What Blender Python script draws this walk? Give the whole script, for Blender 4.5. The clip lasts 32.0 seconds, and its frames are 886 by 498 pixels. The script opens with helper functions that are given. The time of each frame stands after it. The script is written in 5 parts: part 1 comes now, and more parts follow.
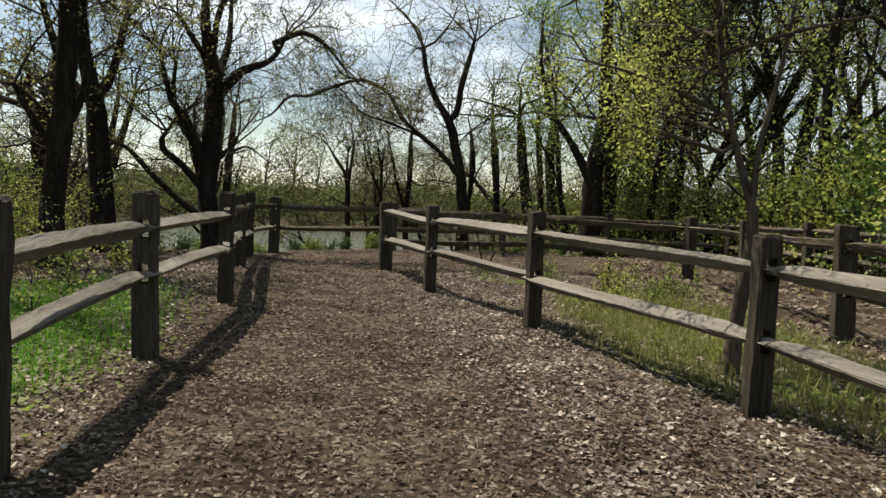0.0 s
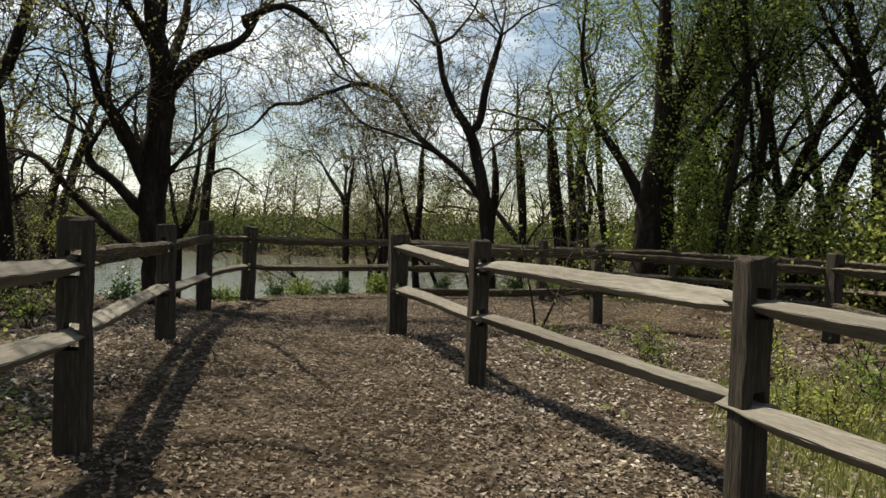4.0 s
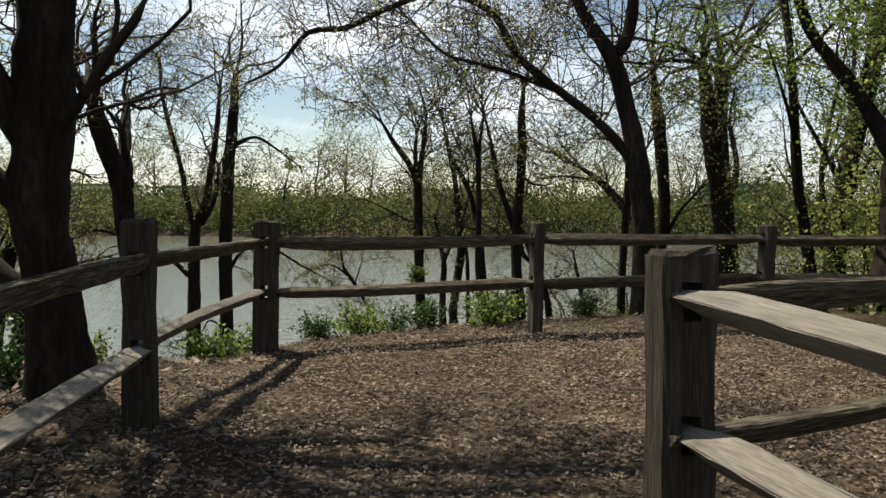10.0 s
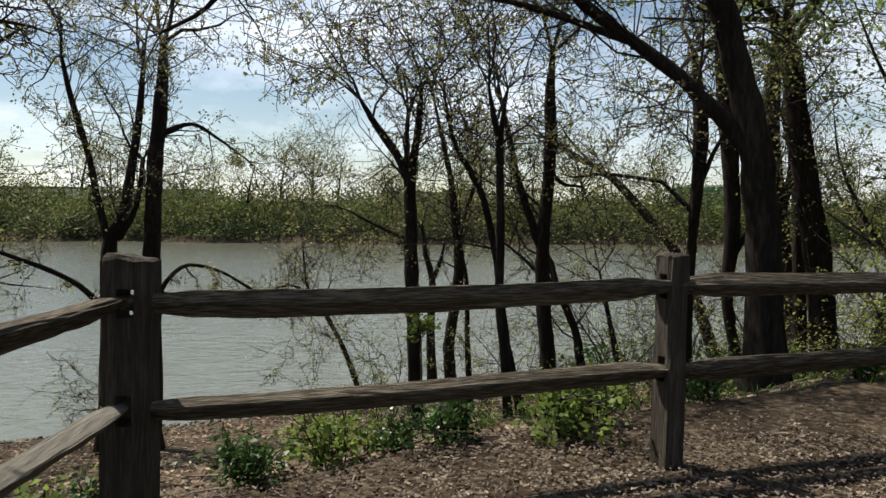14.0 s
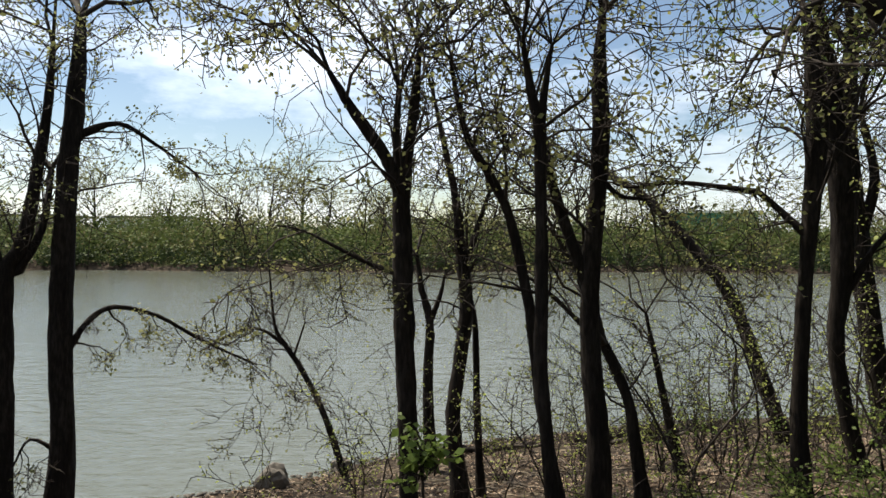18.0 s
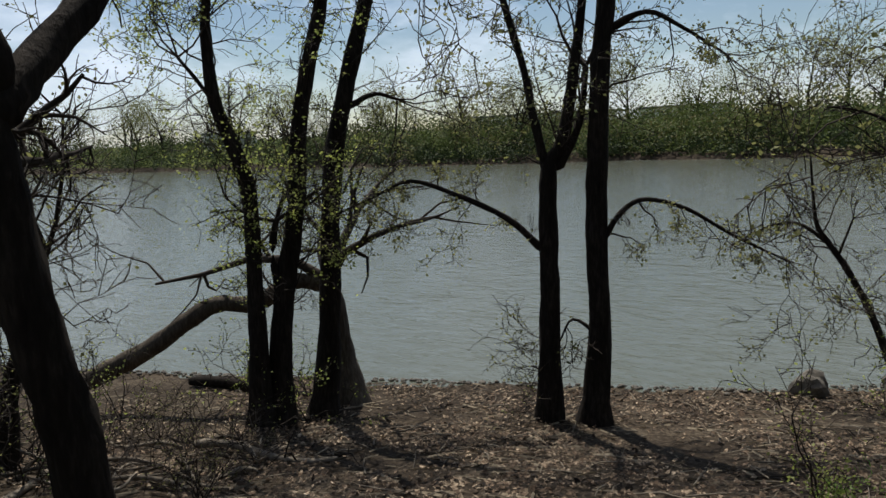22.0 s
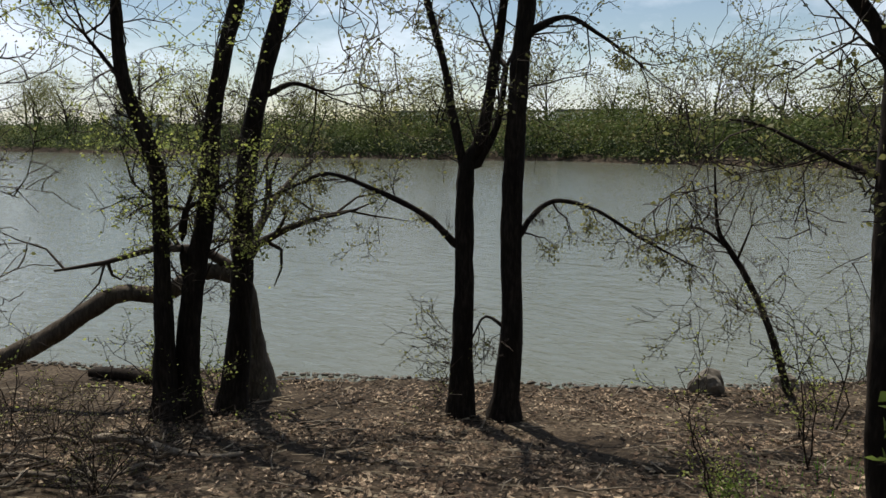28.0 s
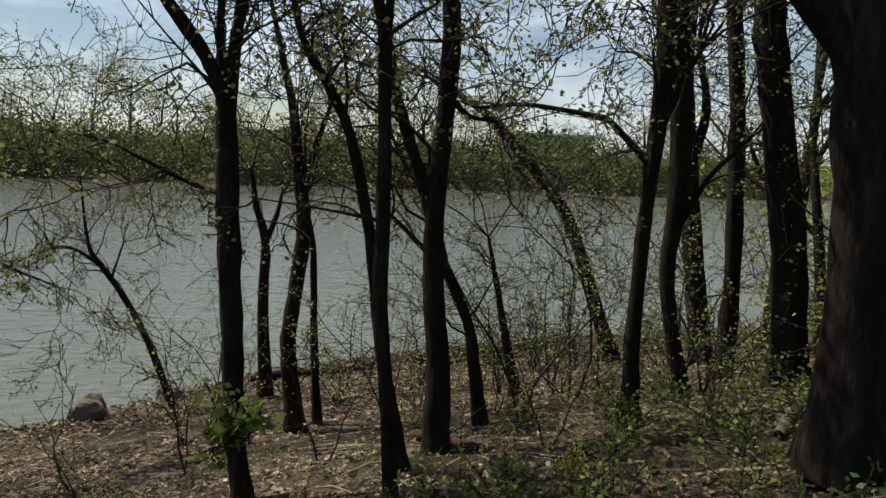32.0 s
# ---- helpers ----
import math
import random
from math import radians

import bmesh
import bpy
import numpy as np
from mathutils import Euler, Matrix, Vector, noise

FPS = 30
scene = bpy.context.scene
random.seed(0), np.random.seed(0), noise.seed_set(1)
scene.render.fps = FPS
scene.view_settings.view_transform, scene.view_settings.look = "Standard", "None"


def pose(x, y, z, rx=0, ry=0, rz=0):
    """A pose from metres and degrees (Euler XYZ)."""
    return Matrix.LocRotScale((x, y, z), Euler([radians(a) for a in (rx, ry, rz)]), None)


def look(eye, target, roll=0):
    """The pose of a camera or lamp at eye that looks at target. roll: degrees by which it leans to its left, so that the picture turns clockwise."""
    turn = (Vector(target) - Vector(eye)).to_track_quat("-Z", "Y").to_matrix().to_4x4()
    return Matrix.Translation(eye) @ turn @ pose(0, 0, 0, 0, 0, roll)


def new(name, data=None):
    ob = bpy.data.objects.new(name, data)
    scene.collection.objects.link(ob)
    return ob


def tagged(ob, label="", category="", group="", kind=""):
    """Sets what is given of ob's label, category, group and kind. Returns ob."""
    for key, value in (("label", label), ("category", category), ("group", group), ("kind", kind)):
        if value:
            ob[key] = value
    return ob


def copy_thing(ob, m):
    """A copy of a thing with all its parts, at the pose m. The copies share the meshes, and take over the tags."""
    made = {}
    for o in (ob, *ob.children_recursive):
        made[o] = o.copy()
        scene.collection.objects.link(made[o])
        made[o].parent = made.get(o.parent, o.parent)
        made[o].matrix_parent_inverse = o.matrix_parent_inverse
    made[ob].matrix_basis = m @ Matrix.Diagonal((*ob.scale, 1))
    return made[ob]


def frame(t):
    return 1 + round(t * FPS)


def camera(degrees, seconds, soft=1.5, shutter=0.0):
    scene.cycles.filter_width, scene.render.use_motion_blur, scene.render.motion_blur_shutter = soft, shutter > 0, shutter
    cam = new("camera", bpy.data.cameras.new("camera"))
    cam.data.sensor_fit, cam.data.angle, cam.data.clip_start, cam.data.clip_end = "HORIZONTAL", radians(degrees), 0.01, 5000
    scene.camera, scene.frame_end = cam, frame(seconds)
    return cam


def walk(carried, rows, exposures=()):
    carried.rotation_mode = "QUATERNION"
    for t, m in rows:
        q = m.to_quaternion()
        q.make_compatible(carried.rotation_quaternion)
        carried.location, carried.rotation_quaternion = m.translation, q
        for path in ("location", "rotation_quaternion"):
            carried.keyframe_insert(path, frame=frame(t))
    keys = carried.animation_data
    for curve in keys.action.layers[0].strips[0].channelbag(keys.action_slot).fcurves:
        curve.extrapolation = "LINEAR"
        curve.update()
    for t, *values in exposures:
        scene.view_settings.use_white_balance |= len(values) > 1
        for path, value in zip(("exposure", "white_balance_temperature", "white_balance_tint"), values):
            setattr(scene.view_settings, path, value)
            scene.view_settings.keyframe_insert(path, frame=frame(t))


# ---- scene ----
cam = camera(60.8, 32.0, 1.5)
METRES, EYE, TILT, LEAN, TURN = 19.84, 1.19, -3.35, -2.7, 1.1
ROWS = [
    (0.0, 0.0, 0.0, 0.0, -0.0, 0.0, -0.0),
    (0.5, -0.0004, 0.0281, 0.0017, 1.59, 0.3, 0.21),
    (1.0, -0.0051, 0.0559, 0.0044, 2.64, 1.92, 1.04),
    (1.5, -0.0092, 0.0846, 0.0063, 1.01, 1.14, 0.6),
    (2.0, -0.0129, 0.1127, 0.0093, 4.07, 2.52, 0.26),
    (2.5, -0.0182, 0.1402, 0.012, 2.31, 3.08, 2.72),
    (4.5, -0.0277, 0.2491, 0.0167, -0.23, 1.2, -0.26),
    (5.0, -0.0352, 0.2765, 0.0192, 1.67, 0.25, 1.04),
    (5.5, -0.0388, 0.3042, 0.0218, 5.56, 2.64, -0.01),
    (6.0, -0.0439, 0.3316, 0.0241, 4.2, 2.81, -0.18),
    (6.5, -0.0483, 0.3591, 0.026, 2.77, 2.02, 0.21),
    (7.0, -0.052, 0.3872, 0.0293, 7.6, 2.42, 0.35),
    (7.5, -0.0579, 0.4152, 0.0316, 4.98, 1.73, 0.64),
    (8.0, -0.0614, 0.4428, 0.0338, 5.54, 1.87, 0.15),
    (8.5, -0.0673, 0.469, 0.0368, 5.94, 1.93, 0.71),
    (9.0, -0.0743, 0.4948, 0.0411, 5.03, 1.77, 0.6),
    (9.5, -0.0785, 0.5218, 0.043, 7.64, 1.46, 0.09),
    (10.0, -0.0861, 0.5482, 0.0437, 4.13, 0.48, 1.92),
    (10.5, -0.0918, 0.5755, 0.0455, 5.01, 2.57, 2.19),
    (11.0, -0.0973, 0.601, 0.0493, 4.83, 3.28, 1.13),
    (11.5, -0.1051, 0.6269, 0.0518, 1.58, 1.46, 2.16),
    (12.0, -0.1096, 0.6533, 0.0535, 3.09, 0.79, 1.25),
    (12.5, -0.1143, 0.6797, 0.0559, 2.77, 2.97, 1.4),
    (13.0, -0.1178, 0.7066, 0.0579, 0.78, 2.76, 2.17),
    (13.5, -0.12, 0.7327, 0.0608, 3.22, 2.47, 0.87),
    (14.0, -0.1249, 0.7576, 0.0623, 1.71, 0.65, 2.1),
    (14.5, -0.1258, 0.7833, 0.0632, 3.44, 1.76, 1.41),
    (16.5, -0.1337, 0.8681, 0.0678, -1.33, 0.02, 2.36),
    (17.0, -0.1354, 0.8892, 0.0692, 0.46, 2.06, 2.38),
    (17.5, -0.1341, 0.9085, 0.07, 1.75, 1.04, 0.99),
    (18.0, -0.1368, 0.9278, 0.0712, 1.15, 2.67, 2.31),
    (18.5, -0.1383, 0.9424, 0.0717, 7.96, 1.02, 1.34),
    (19.0, -0.1386, 0.9511, 0.0725, 12.68, 2.1, 0.65),
    (19.5, -0.141, 0.9548, 0.0728, 17.22, -0.87, 2.74),
    (20.0, -0.1431, 0.955, 0.0736, 23.83, -0.14, 2.09),
    (20.5, -0.144, 0.9545, 0.074, 29.13, -0.01, 3.39),
    (21.0, -0.1443, 0.9539, 0.0743, 32.19, 0.33, 2.46),
    (21.5, -0.1452, 0.9526, 0.0736, 35.49, -1.57, 2.57),
    (22.0, -0.1464, 0.9517, 0.0742, 39.67, -4.07, 2.65),
    (22.5, -0.147, 0.9504, 0.0749, 43.59, -4.11, 3.13),
    (23.0, -0.1475, 0.949, 0.0752, 47.1, -3.57, 3.03),
    (23.5, -0.1483, 0.948, 0.075, 51.69, -3.49, 3.45),
    (24.0, -0.1489, 0.9469, 0.075, 56.65, -3.54, 3.73),
    (24.5, -0.1496, 0.9456, 0.0751, 59.84, -3.34, 4.03),
    (26.5, -0.1483, 0.9477, 0.0752, 51.17, -3.54, 3.06),
    (27.0, -0.1473, 0.949, 0.0753, 44.96, -4.04, 2.37),
    (27.5, -0.1466, 0.9507, 0.0751, 39.06, -4.65, 1.47),
    (28.0, -0.1454, 0.9524, 0.0749, 33.56, -4.65, 0.5),
    (28.5, -0.144, 0.953, 0.0756, 28.0, -3.83, 0.15),
    (29.0, -0.1427, 0.9543, 0.0753, 22.32, -5.55, 0.12),
    (29.5, -0.1407, 0.9553, 0.0755, 14.7, -4.75, 0.68),
    (30.0, -0.1387, 0.9558, 0.0759, 8.25, -3.43, 0.94),
    (30.5, -0.1364, 0.9561, 0.0758, 2.58, -2.86, 0.83),
    (31.0, -0.1349, 0.9567, 0.0755, -2.32, -3.25, 0.85),
    (31.5, -0.1332, 0.9573, 0.0752, -7.54, -4.05, 1.38),
    (32.0, -0.1325, 0.9574, 0.075, -10.61, -4.06, 0.95),
]
walk(cam, [(t, pose(0.1, 0.68, EYE, TILT, LEAN, TURN) @ pose(METRES * x, METRES * y, METRES * z, 90 + pitch, roll, yaw)) for t, x, y, z, yaw, pitch, roll in ROWS],
     [(0.0, 0.46, 7650, 7), (2.0, 0.42, 7700, 7), (5.0, 0.5, 7850, 8), (9.0, 0.52, 7600, 10), (13.0, 0.36, 7150, 10), (17.0, 0.5, 7000, 10), (18.0, 0.56, 6950, 10), (19.0, 0.0, 6600, 8), (20.0, -0.1, 6500, 7), (22.0, -0.2, 6550, 9), (24.0, -0.22, 6550, 10), (28.0, 0.05, 6850, 10), (30.0, 0.02, 6950, 10), (32.0, 0.08, 6850, 10)])

# ---- daylight: a high spring sun ahead and to the left ----
SUN_FROM = Vector((-0.65, 0.45, 1.36)).normalized()
sun = new("sun", bpy.data.lights.new("sun", "SUN"))
sun.data.energy, sun.data.angle, sun.data.color = 5.6, radians(0.55), (1.0, 0.955, 0.88)
sun.matrix_world = look(Vector((0, 0, 30)), Vector((0, 0, 30)) - SUN_FROM)
sky = bpy.data.worlds.new("sky")
scene.world = sky
sky.use_nodes = True
nt = sky.node_tree
st = nt.nodes.new("ShaderNodeTexSky")
st.sky_type, st.sun_disc = "NISHITA", False
st.sun_elevation = math.asin(SUN_FROM.z)
st.sun_rotation = math.atan2(SUN_FROM.x, SUN_FROM.y)
st.air_density, st.dust_density, st.ozone_density = 1.0, 0.3, 1.6
# thin drifting cloud, brighter towards the sun's side of the sky
tc = nt.nodes.new("ShaderNodeTexCoord")
mp = nt.nodes.new("ShaderNodeMapping")
mp.inputs["Scale"].default_value = (1.6, 1.6, 4.5)
cl = nt.nodes.new("ShaderNodeTexNoise")
cl.inputs["Scale"].default_value, cl.inputs["Detail"].default_value, cl.inputs["Roughness"].default_value = 2.2, 6, 0.6
rp = nt.nodes.new("ShaderNodeValToRGB")
rp.color_ramp.elements[0].position, rp.color_ramp.elements[1].position = 0.44, 0.72
mx = nt.nodes.new("ShaderNodeMixRGB")
# cloud that faces the sun scatters more light forwards than cloud behind the viewer
side = nt.nodes.new("ShaderNodeVectorMath")
side.operation = "DOT_PRODUCT"
side.inputs[1].default_value = SUN_FROM
lit = nt.nodes.new("ShaderNodeMapRange")
lit.inputs["From Min"].default_value, lit.inputs["From Max"].default_value = -0.2, 0.6
lit.inputs["To Min"].default_value, lit.inputs["To Max"].default_value = 0.66, 1.18
tint = nt.nodes.new("ShaderNodeVectorMath")
tint.operation = "SCALE"
tint.inputs[0].default_value = (9.5, 10.6, 12.4)
nt.links.new(tc.outputs["Generated"], side.inputs[0])
nt.links.new(side.outputs["Value"], lit.inputs["Value"])
nt.links.new(lit.outputs["Result"], tint.inputs["Scale"])
nt.links.new(tint.outputs["Vector"], mx.inputs["Color2"])
for a, b in ((tc.outputs["Generated"], mp.inputs["Vector"]), (mp.outputs["Vector"], cl.inputs["Vector"]), (cl.outputs["Fac"], rp.inputs["Fac"]),
             (rp.outputs["Color"], mx.inputs["Fac"]), (st.outputs["Color"], mx.inputs["Color1"]), (mx.outputs["Color"], nt.nodes["Background"].inputs["Color"])):
    nt.links.new(a, b)
nt.nodes["Background"].inputs["Strength"].default_value = 0.088

# ---- materials ----
def material(name, colors, scale=(4, 30), rough=0.9, bump=0.3, stretch=(1, 1, 1), spec=0.25, detail=6, contrast=(0.3, 0.7), rand=0.0, island=0.0, trans=0.0, coords="Object", fine=0.5):
    """Two scales of noise mixed between the colours, with bump; rand and island vary value per object and per piece."""
    m = bpy.data.materials.new(name)
    m.use_nodes = True
    t = m.node_tree
    n, l = t.nodes, t.links
    bs = n["Principled BSDF"]
    tc = n.new("ShaderNodeTexCoord")
    mp = n.new("ShaderNodeMapping")
    mp.inputs["Scale"].default_value = stretch
    l.new(tc.outputs[coords], mp.inputs["Vector"])
    big, small = n.new("ShaderNodeTexNoise"), n.new("ShaderNodeTexNoise")
    for q, s in ((big, scale[0]), (small, scale[1])):
        q.inputs["Scale"].default_value, q.inputs["Detail"].default_value, q.inputs["Roughness"].default_value = s, detail, 0.62
        l.new(mp.outputs["Vector"], q.inputs["Vector"])
    mix = n.new("ShaderNodeMath")
    mix.operation = "MULTIPLY_ADD"
    mix.inputs[1].default_value = fine
    sub = n.new("ShaderNodeMath")
    sub.operation = "MULTIPLY"
    sub.inputs[1].default_value = 1 - fine
    l.new(big.outputs["Fac"], sub.inputs[0])
    l.new(small.outputs["Fac"], mix.inputs[0])
    l.new(sub.outputs[0], mix.inputs[2])
    rp = n.new("ShaderNodeValToRGB")
    e = rp.color_ramp.elements
    while len(e) < len(colors):
        e.new(0.5)
    for i, c in enumerate(colors):
        e[i].position = contrast[0] + (contrast[1] - contrast[0]) * i / (len(colors) - 1)
        e[i].color = (*c, 1)
    l.new(mix.outputs[0], rp.inputs["Fac"])
    col = rp.outputs["Color"]
    for amount, node, out in ((rand, "ShaderNodeObjectInfo", "Random"), (island, "ShaderNodeNewGeometry", "Random Per Island")):
        if amount:
            inf = n.new(node)
            mr = n.new("ShaderNodeMapRange")
            mr.inputs["To Min"].default_value, mr.inputs["To Max"].default_value = 1 - amount, 1 + amount
            l.new(inf.outputs[out], mr.inputs["Value"])
            hs = n.new("ShaderNodeHueSaturation")
            l.new(mr.outputs["Result"], hs.inputs["Value"])
            l.new(col, hs.inputs["Color"])
            col = hs.outputs["Color"]
    l.new(col, bs.inputs["Base Color"])
    bs.inputs["Roughness"].default_value, bs.inputs["Specular IOR Level"].default_value = rough, spec
    if bump:
        bp = n.new("ShaderNodeBump")
        bp.inputs["Strength"].default_value, bp.inputs["Distance"].default_value = bump, 0.035
        l.new(mix.outputs[0], bp.inputs["Height"])
        l.new(bp.outputs["Normal"], bs.inputs["Normal"])
    if trans:
        tr = n.new("ShaderNodeBsdfTranslucent")
        ms = n.new("ShaderNodeMixShader")
        ms.inputs["Fac"].default_value = trans
        l.new(col, tr.inputs["Color"])
        l.new(bs.outputs[0], ms.inputs[1])
        l.new(tr.outputs[0], ms.inputs[2])
        l.new(ms.outputs[0], n["Material Output"].inputs["Surface"])
    return m


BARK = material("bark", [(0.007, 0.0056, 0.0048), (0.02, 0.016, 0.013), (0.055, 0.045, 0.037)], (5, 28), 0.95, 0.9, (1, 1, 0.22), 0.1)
BARK_PALE = material("bark_pale", [(0.08, 0.066, 0.052), (0.19, 0.16, 0.125), (0.3, 0.26, 0.21)], (5, 28), 0.95, 0.9, (1, 1, 0.22), 0.1)
BARK_MID = material("bark_mid", [(0.03, 0.024, 0.019), (0.08, 0.066, 0.052), (0.17, 0.145, 0.115)], (5, 28), 0.95, 0.9, (1, 1, 0.22), 0.1)
REED = material("dead_reed", [(0.09, 0.07, 0.046), (0.28, 0.23, 0.16)], (3, 25), 0.8, 0.0, island=0.5, trans=0.1)
BARK_RED = material("bark_red", [(0.02, 0.013, 0.01), (0.055, 0.034, 0.026), (0.1, 0.066, 0.05)], (5, 28), 0.95, 0.9, (1, 1, 0.22), 0.1)
TWIG = material("twig", [(0.016, 0.012, 0.01), (0.045, 0.035, 0.026)], (2, 20), 0.9, 0.0, island=0.3)
LEAF = material("leaf", [(0.11, 0.168, 0.034), (0.2, 0.265, 0.068)], (0.7, 5), 0.55, 0.0, spec=0.3, island=0.3, trans=0.58)
LEAF_YELLOW = material("leaf_yellow", [(0.24, 0.29, 0.065), (0.4, 0.43, 0.13)], (0.7, 5), 0.55, 0.0, spec=0.3, island=0.3, trans=0.6)
LEAF_BUD = material("leaf_bud", [(0.15, 0.16, 0.055), (0.27, 0.265, 0.105)], (0.7, 5), 0.6, 0.0, spec=0.2, island=0.35, trans=0.5)
LEAF_DARK = material("leaf_dark", [(0.025, 0.065, 0.014), (0.06, 0.13, 0.025)], (0.7, 5), 0.4, 0.0, spec=0.45, island=0.35, trans=0.35)
LITTER = material("litter", [(0.04, 0.031, 0.024), (0.12, 0.096, 0.075), (0.32, 0.268, 0.21)], (3, 25), 0.85, 0.0, island=0.5, trans=0.12)
LITTER_GREY = material("litter_grey", [(0.035, 0.03, 0.026), (0.14, 0.122, 0.105), (0.46, 0.42, 0.375)], (3, 25), 0.85, 0.0, island=0.75, trans=0.1, contrast=(0.36, 0.64))
LITTER_BANK = material("litter_bank", [(0.03, 0.019, 0.012), (0.09, 0.06, 0.039), (0.4, 0.315, 0.22)], (3, 25), 0.85, 0.0, island=0.9, trans=0.1, contrast=(0.36, 0.64))
FAR_GREEN = material("far_green", [(0.06, 0.092, 0.024), (0.14, 0.17, 0.05)], (0.05, 0.6), 0.7, 0.0, island=0.18, trans=0.25)
FAR_DARK = material("far_dark", [(0.024, 0.042, 0.013), (0.06, 0.08, 0.028)], (0.05, 0.6), 0.7, 0.0, island=0.18, trans=0.2)
FAR_PALE = material("far_pale", [(0.16, 0.17, 0.075), (0.27, 0.27, 0.13)], (0.05, 0.6), 0.7, 0.0, island=0.2, trans=0.35)
FAR_OLIVE = material("far_olive", [(0.11, 0.105, 0.04), (0.22, 0.19, 0.085)], (0.05, 0.6), 0.7, 0.0, island=0.18, trans=0.25)
# brown river rails; also stands in for shade on grey rails turned from the sun
WOOD_BROWN_SHADED = material("weathered_brown_shaded_wood", [(0.022, 0.018, 0.013), (0.09, 0.076, 0.057), (0.26, 0.23, 0.185)], (2.2, 15), 0.88, 1.0, (9, 0.45, 9), 0.15, rand=0.18, fine=0.72, contrast=(0.36, 0.64))
GRASS = material("grass", [(0.055, 0.185, 0.012), (0.13, 0.32, 0.027)], (0.9, 8), 0.6, 0.0, island=0.3, trans=0.4)
GRASS_PALE = material("pale_grass", [(0.12, 0.15, 0.035), (0.27, 0.27, 0.1)], (0.9, 8), 0.65, 0.0, island=0.35, trans=0.3)
WOOD = material("weathered_wood", [(0.053, 0.048, 0.04), (0.145, 0.137, 0.119), (0.29, 0.276, 0.248)], (1.3, 24), 0.88, 0.5, (5, 0.32, 5), 0.2, rand=0.22, fine=0.45, contrast=(0.26, 0.72))
WOOD_POST = material("weathered_post", [(0.02, 0.016, 0.013), (0.05, 0.042, 0.034), (0.12, 0.105, 0.088)], (2.2, 11), 0.9, 1.0, (9, 9, 0.6), 0.2, rand=0.15, fine=0.55)
STONE = material("stone", [(0.07, 0.06, 0.05), (0.18, 0.16, 0.13)], (4, 20), 0.8, 0.6)
WALL_WHITE = material("pale_siding", [(0.62, 0.62, 0.6), (0.75, 0.75, 0.73)], (0.3, 3), 0.7, 0.0)
ROOF_DARK = material("dark_roof", [(0.08, 0.08, 0.085), (0.14, 0.14, 0.145)], (0.5, 4), 0.8, 0.0)
WALL_GREEN = material("green_metal", [(0.03, 0.13, 0.1), (0.05, 0.18, 0.14)], (0.3, 3), 0.5, 0.0)
WINDOW = material("dark_window", [(0.03, 0.035, 0.04), (0.06, 0.07, 0.08)], (0.3, 3), 0.15, 0.0, spec=0.6)


def ground_material():
    """Leaf-strewn soil: brown path and banks, green patches of grass where it grows, pale dry grass on the levee."""
    m = material("ground", [(0.011, 0.008, 0.0055), (0.038, 0.028, 0.019), (0.12, 0.094, 0.066)], (0.8, 16), 0.95, 0.8, (1, 1, 1), 0.1, 8, (0.36, 0.64), fine=0.58)
    t = m.node_tree
    n, l = t.nodes, t.links
    bs = n["Principled BSDF"]
    base = bs.inputs["Base Color"].links[0].from_socket
    at = n.new("ShaderNodeAttribute")
    at.attribute_name = "green"
    ns = n.new("ShaderNodeTexNoise")
    ns.inputs["Scale"].default_value, ns.inputs["Detail"].default_value = 2.3, 8
    tc = n.new("ShaderNodeTexCoord")
    l.new(tc.outputs["Object"], ns.inputs["Vector"])
    ma = n.new("ShaderNodeMath")
    ma.operation = "MULTIPLY_ADD"
    ma.inputs[1].default_value = 1.4
    su = n.new("ShaderNodeMath")
    su.operation = "SUBTRACT"
    su.inputs[1].default_value = 0.75
    l.new(at.outputs["Fac"], ma.inputs[0])
    l.new(ns.outputs["Fac"], su.inputs[0])
    l.new(su.outputs[0], ma.inputs[2])
    cp = n.new("ShaderNodeClamp")
    l.new(ma.outputs[0], cp.inputs["Value"])
    rp = n.new("ShaderNodeValToRGB")
    rp.color_ramp.elements[0].color, rp.color_ramp.elements[1].color = (0.055, 0.075, 0.018, 1), (0.16, 0.2, 0.05, 1)
    l.new(ns.outputs["Fac"], rp.inputs["Fac"])
    mx = n.new("ShaderNodeMixRGB")
    l.new(cp.outputs[0], mx.inputs["Fac"])
    l.new(base, mx.inputs["Color1"])
    l.new(rp.outputs["Color"], mx.inputs["Color2"])
    l.new(mx.outputs["Color"], bs.inputs["Base Color"])
    return m


